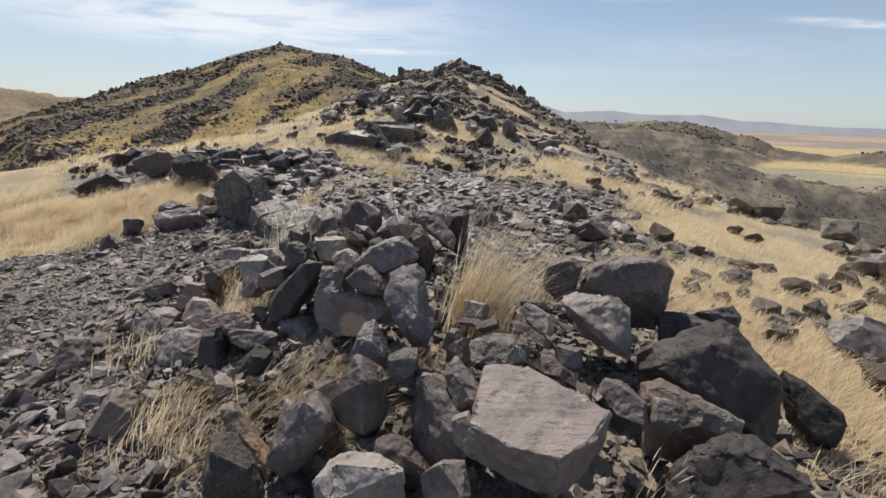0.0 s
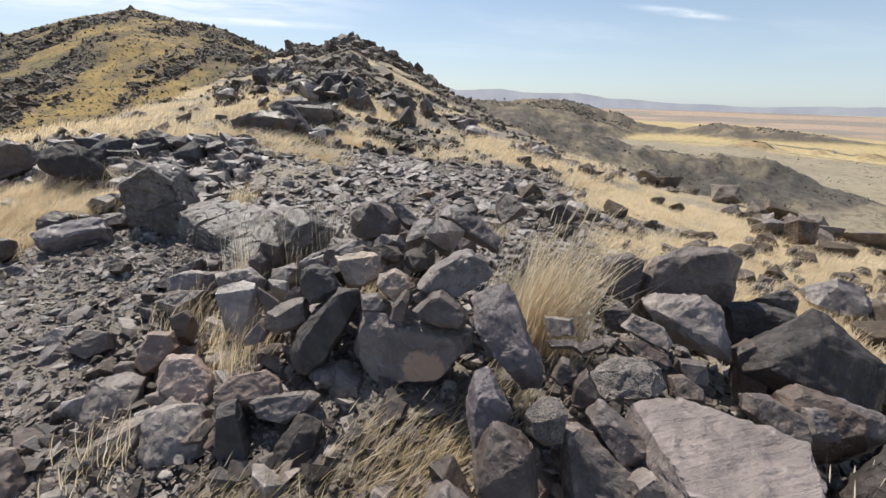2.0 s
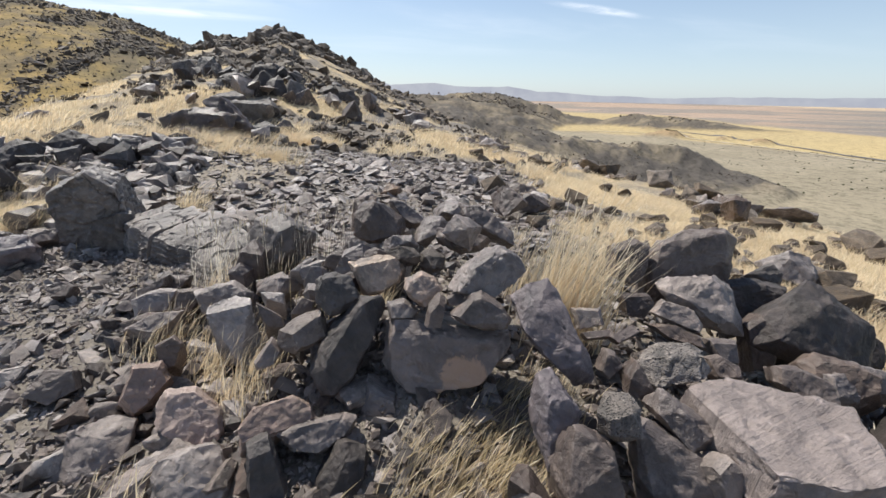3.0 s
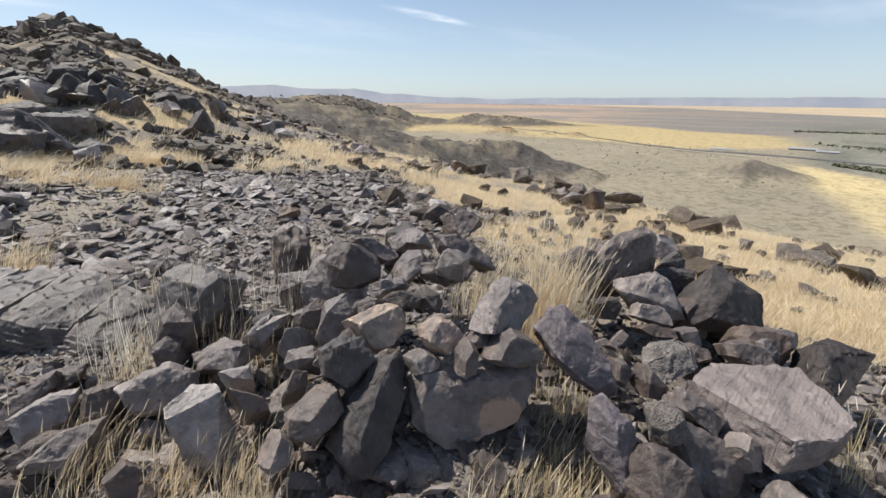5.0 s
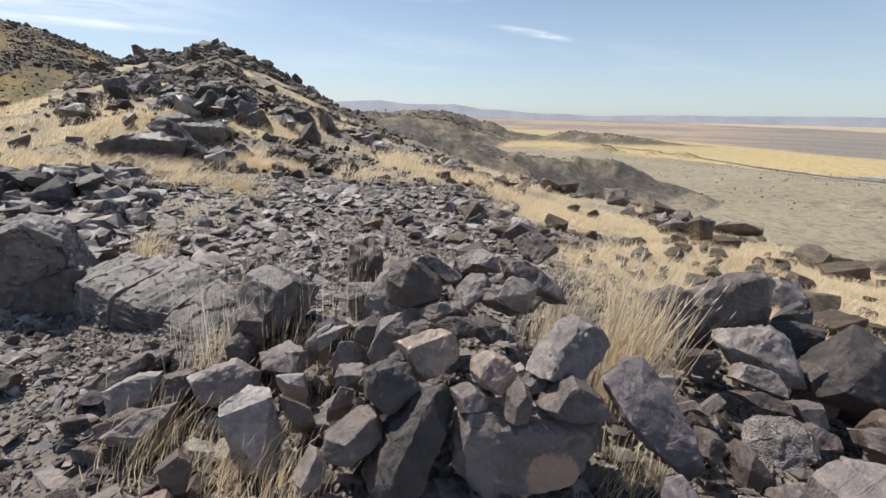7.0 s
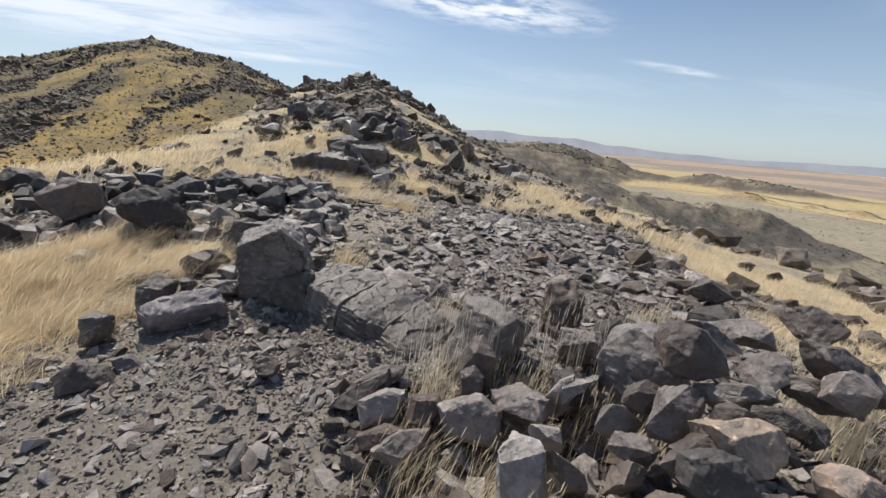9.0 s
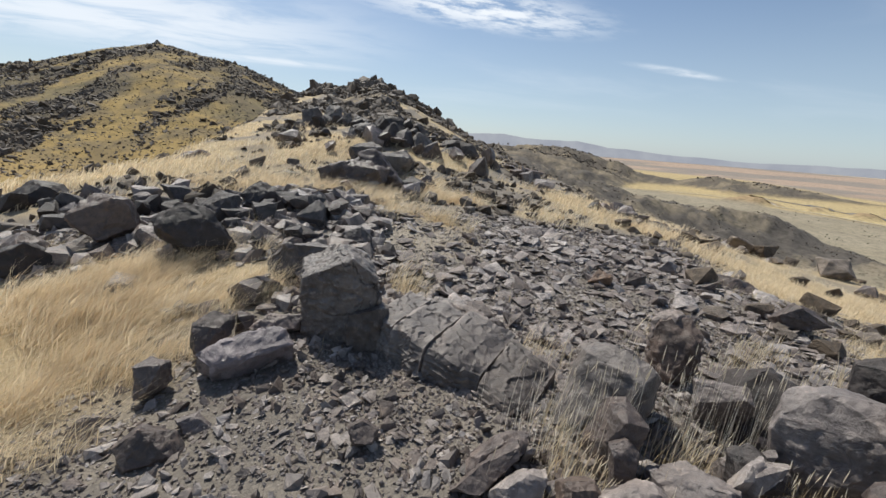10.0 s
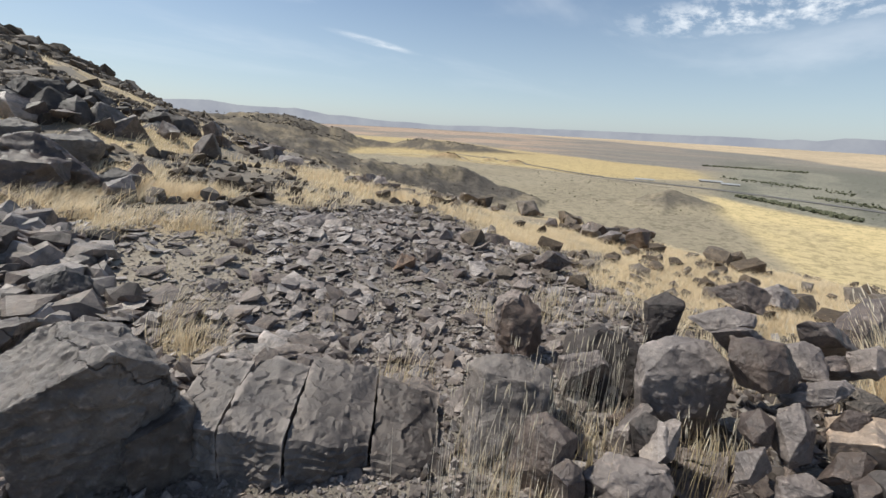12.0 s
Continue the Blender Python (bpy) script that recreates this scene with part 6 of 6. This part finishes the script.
field("thin_grass", "thin dry grass between the shards", xy, 9, 0.06, rng.uniform(0.08, 0.22, len(xy)), 0.5, 0.005, DULL, rng)


def head_mesh():
    """A spindle of unit length that stands for one feathery head."""
    bm = bmesh.new()
    rings = []
    for z, r in ((0.0, 0.25), (0.25, 0.9), (0.5, 1.0), (0.8, 0.55)):
        rings.append([bm.verts.new((r * math.cos(a * 2.094), r * math.sin(a * 2.094), z)) for a in range(3)])
    tip = bm.verts.new((0, 0, 1))
    for a, c in zip(rings, rings[1:]):
        for k in range(3):
            bm.faces.new((a[k], a[(k + 1) % 3], c[(k + 1) % 3], c[k]))
    for k in range(3):
        bm.faces.new((rings[-1][k], rings[-1][(k + 1) % 3], tip))
    me = bpy.data.meshes.new("seed_head")
    bm.to_mesh(me)
    bm.free()
    me.materials.append(SEED)
    return me


HEAD = head_mesh()


def tuft(x, y, n, reach, height, lean, material, label, heads=0, width=0.005, lift=0.0):
    """One tussock, with seed heads on its tallest stalks."""
    c = np.tile((x, y), (n, 1)) + rng.normal(0, reach, (n, 2))
    base = np.column_stack((c, ground_z(c[:, 0], c[:, 1]) - 0.01 + lift))
    tall = height * rng.uniform(0.4, 1.1, n)
    tall[:heads] = height * rng.uniform(0.85, 1.25, heads)
    v, l, s, tip, way = blades(base, tall, rng.normal(lean, 0.16, n).clip(0.03, 1.3), rng.uniform(0.6, 1.3, n) * width, rng, 0.45)
    thing = new("grass_tuft", mesh_from("grass_tuft", v, l, s, material))
    tagged(thing, label, "grass", group="grass tufts")
    if heads:
        p, w = tip[:heads], way[:heads] / np.linalg.norm(way[:heads], axis=1)[:, None]
        long, fat = rng.uniform(0.05, 0.11, heads), rng.uniform(0.0016, 0.0034, heads)
        for k in range(heads):
            ob = new("seed_head", HEAD)
            turned = Vector(w[k]).to_track_quat("Z", "Y").to_matrix().to_4x4()
            ob.matrix_world = Matrix.Translation(p[k] - w[k] * 0.01) @ turned @ Matrix.Diagonal((fat[k], fat[k], long[k], 1))
            ob.parent = thing
    return thing


BIG = "tall straw-yellow grass tuft leaning over the stone heap"
THIN = "thin dry grass stalks with pale seed heads"
LOW = "low tangled tuft of dull straw"
tuft(0.16, 2.6, 300, 0.08, 0.76, 0.42, STRAW, BIG, 40, 0.006)
tuft(0.36, 2.62, 200, 0.09, 0.66, 0.45, STRAW, BIG, 30, 0.006)
tuft(0.45, 3.3, 150, 0.14, 0.5, 0.4, STRAW, "straw-yellow grass tuft behind the stone heap", 20, 0.005)
tuft(0.8, 3.6, 120, 0.16, 0.45, 0.45, STRAW, "straw-yellow grass tuft behind the stone heap", 16, 0.005)
for x, y in ((-0.95, 3.45), (-1.15, 3.5), (-0.75, 3.7), (-1.35, 3.85)):
    tuft(x, y, 34, 0.07, 0.34, 0.25, DULL, THIN, 9, 0.004)
for x, y in ((-1.72, 4.12), (-1.5, 4.15), (-1.25, 4.25), (-0.95, 4.15), (-0.75, 4.05), (-1.85, 4.3), (-0.45, 4.0)):
    tuft(x, y, 40, 0.1, 0.46, 0.09, SEED, THIN, 15, 0.0028)
for x, y in ((-1.79, 3.97), (-1.96, 3.44), (-1.68, 3.32), (-1.62, 3.03), (-1.67, 4.29), (-2.05, 3.48), (-1.45, 2.92), (-1.73, 3.12), (-0.87, 3.75), (-1.11, 3.96), (-0.74, 3.38), (-1.45, 1.64), (-1.19, 1.58), (-1.43, 1.77), (-1.98, 2.3), (-2.0, 3.71), (-0.56, 3.69)):
    tuft(x, y, 90, 0.09, 0.24, 0.45, STRAW, "short straw tuft between the stones", 7, 0.005)
for x, y in ((-1.62, 2.82), (-1.55, 2.75), (-1.72, 3.75), (-1.6, 3.6)):
    tuft(x, y, 70, 0.07, 0.22, 0.35, STRAW, "short straw tuft between the stones", 6, 0.005)
for x, y in ((-0.55, 1.95), (-0.75, 1.98), (-0.45, 2.05), (-0.65, 1.75), (-0.95, 1.9), (-0.25, 2.2), (-1.1, 1.6), (-1.35, 1.85), (-1.5, 1.95)):
    tuft(x, y, 110, 0.1, 0.16, 0.9, DULL, LOW, 0, 0.004)
for x, y in ((-0.6, 1.92), (-0.82, 2.05), (-0.4, 1.86), (-0.12, 2.15), (-0.72, 1.72), (-0.5, 1.7)):
    tuft(x, y, 120, 0.09, 0.2, 0.7, STRAW, LOW, 4, 0.004)
for x, y in ((0.95, 1.3), (1.1, 1.2), (0.75, 1.15)):
    tuft(x, y, 30, 0.06, 0.34, 0.6, DULL, THIN, 9, 0.004)
for x, y in ((-2.3, 6.55), (-2.35, 6.75), (-3.0, 5.9), (-1.4, 5.2), (-0.1, 5.4), (0.5, 5.0), (0.9, 5.2), (1.2, 4.7)):
    tuft(x, y, 80, 0.1, 0.26, 0.4, STRAW, "short straw tuft among the shards", 5, 0.005)

# ---- far down in the valley ----


def polar(az, r):
    return HUB[0] - math.sin(radians(az)) * r, HUB[1] + math.cos(radians(az)) * r


def plain_material(name, a, b, scale, rough=0.9):
    m, t, bsdf, co = shader(name)
    link(t, mixed(t, noise_tex(t, co, scale, 4), a, b), bsdf.inputs["Base Color"])
    bsdf.inputs["Roughness"].default_value = rough
    return m


SHEET = plain_material("pale_sheet_metal", (0.27, 0.275, 0.28), (0.38, 0.38, 0.38), 0.2, 0.6)
WALLS = plain_material("whitewash", (0.3, 0.28, 0.25), (0.4, 0.38, 0.34), 0.3)
TAR = plain_material("grey_asphalt", (0.11, 0.105, 0.1), (0.17, 0.16, 0.15), 0.05)
SCRUB = plain_material("dusty_leaves", (0.06, 0.065, 0.035), (0.12, 0.12, 0.07), 0.8)


def part(name, bm, material, parent, label=""):
    me = bpy.data.meshes.new(name)
    bm.to_mesh(me)
    bm.free()
    me.materials.append(material)
    ob = new(name, me)
    ob.parent = parent
    return tagged(ob, label) if label else ob


def prism(profile, length):
    bm = bmesh.new()
    rings = [[bm.verts.new((x, y, z)) for y, z in profile] for x in (-length / 2, length / 2)]
    n = len(profile)
    for k in range(n):
        bm.faces.new((rings[0][k], rings[0][(k + 1) % n], rings[1][(k + 1) % n], rings[1][k]))
    bm.faces.new(rings[0][::-1])
    bm.faces.new(rings[1])
    bmesh.ops.recalc_face_normals(bm, faces=bm.faces)
    return bm


def shed(az, r, length, width, height, yaw):
    x, y = polar(az, r)
    base = new("shed")
    base.matrix_world = pose(x, y, float(ground_z(x, y)) - 0.5, 0, 0, yaw)
    w = width / 2
    part("wall", prism([(-w, 0), (w, 0), (w, height), (-w, height)], length), WALLS, base)
    part("roof", prism([(-w - 0.6, height), (w + 0.6, height), (0.3, height + width * 0.22), (-0.3, height + width * 0.22)], length + 1.5), SHEET, base, "pale sheet metal roof")
    tagged(base, "long low whitewashed shed far out on the plain", "shed", group="sheds on the plain")


shed(-75.6, 690, 26, 7, 1.2, -70)
shed(-82.6, 755, 30, 8, 2.4, -76)
shed(-84.6, 735, 22, 8, 2.0, -76)


def road(name, label, points, width, material):
    """A strip that follows the plain through bearings and distances."""
    az = np.linspace(points[0][0], points[-1][0], 160)
    r = np.interp(az, [p[0] for p in points], [p[1] for p in points])
    sides = []
    for k in (-0.5, 0.5):
        q = r + k * width
        x, y = HUB[0] - np.sin(np.radians(az)) * q, HUB[1] + np.cos(np.radians(az)) * q
        sides.append(np.stack([x, y, ground_z(x, y) + 0.6], -1))
    n = len(az)
    i = np.arange(n - 1)
    quads = np.stack([i, i + 1, n + i + 1, n + i], -1)
    me = mesh_from(name, np.concatenate(sides), quads.ravel(), np.full(len(quads), 4), material)
    tagged(new(name, me), label, "road", kind="structure")


road("road", "grey road crossing the dry plain", ((-98, 610), (-88, 640), (-73, 655), (-66, 720), (-50, 1000)), 13, TAR)
road("track", "pale dirt track crossing the dry plain", ((-79, 610), (-68, 660), (-58, 760), (-46, 900), (-40, 890)), 7, plain_material("pale_dust", (0.4, 0.35, 0.27), (0.47, 0.41, 0.32), 0.05))

xy = around(rng, 34000, -63, -13, 90, 520, lambda x, y: smooth(ground_z(x, y), PLAIN + 2, PLAIN + 9) * (0.15 + 0.85 * smooth(waves(x, y, 30, 4, 96), 0.4, 0.6)))
strew("valley_rocks", "dark rocks and bushes on the low valley hills", LUMPS, xy, np.clip(rng.lognormal(-0.15, 0.5, len(xy)), 0.4, 3.0) * 0.62 * np.clip(np.hypot(xy[:, 0], xy[:, 1]) / 250, 0.35, 1.3), 0.4, 0.02, FARROCK, rng)
xy = around(rng, 9000, -62, -12, 950, 1250, lambda x, y: smooth(ground_z(x, y), PLAIN + 10, PLAIN + 30) * (0.1 + 0.9 * smooth(waves(x, y, 90, 4, 98), 0.45, 0.6)))
strew("range_rocks", "dark rocks on the bare brown hills beyond", BLOCKS, xy, np.clip(rng.lognormal(1.0, 0.5, len(xy)), 1.5, 6.0), 0.4, 0.0, FARROCK, rng)
xy = around(rng, 500, -100, -50, 380, 900, lambda x, y: smooth(waves(x, y, 120, 3, 151), 0.45, 0.65))
xy = np.concatenate((xy, around(rng, 150, -77, -59, 570, 740, lambda x, y: 0.9 + 0 * x)))
strew("shrubs", "dark dusty shrubs dotted over the plain", LUMPS, xy, rng.uniform(0.8, 2.4, len(xy)), 0.3, 0.2, SCRUB, rng)


def belt(az0, az1, r0, r1, n, wide, lo, hi):
    """A row of dusty trees across the plain."""
    k = rng.uniform(0, 1, n)
    a, q = np.radians(az0 + (az1 - az0) * k), r0 + (r1 - r0) * k + rng.normal(0, wide, n)
    xy = np.stack([HUB[0] - np.sin(a) * q, HUB[1] + np.cos(a) * q], 1)
    strew("tree_belt", "dark green belt of trees on the dry plain", LUMPS, xy, rng.uniform(lo, hi, n), 0.3, 0.25, SCRUB, rng)


belt(-85.5, -96, 600, 515, 420, 6, 2.5, 6.0)
belt(-81.5, -91, 1220, 1290, 240, 10, 3.0, 7.0)
belt(-83.5, -95, 880, 800, 150, 14, 2.5, 5.0)
belt(-92, -99, 690, 640, 150, 10, 2.5, 5.0)
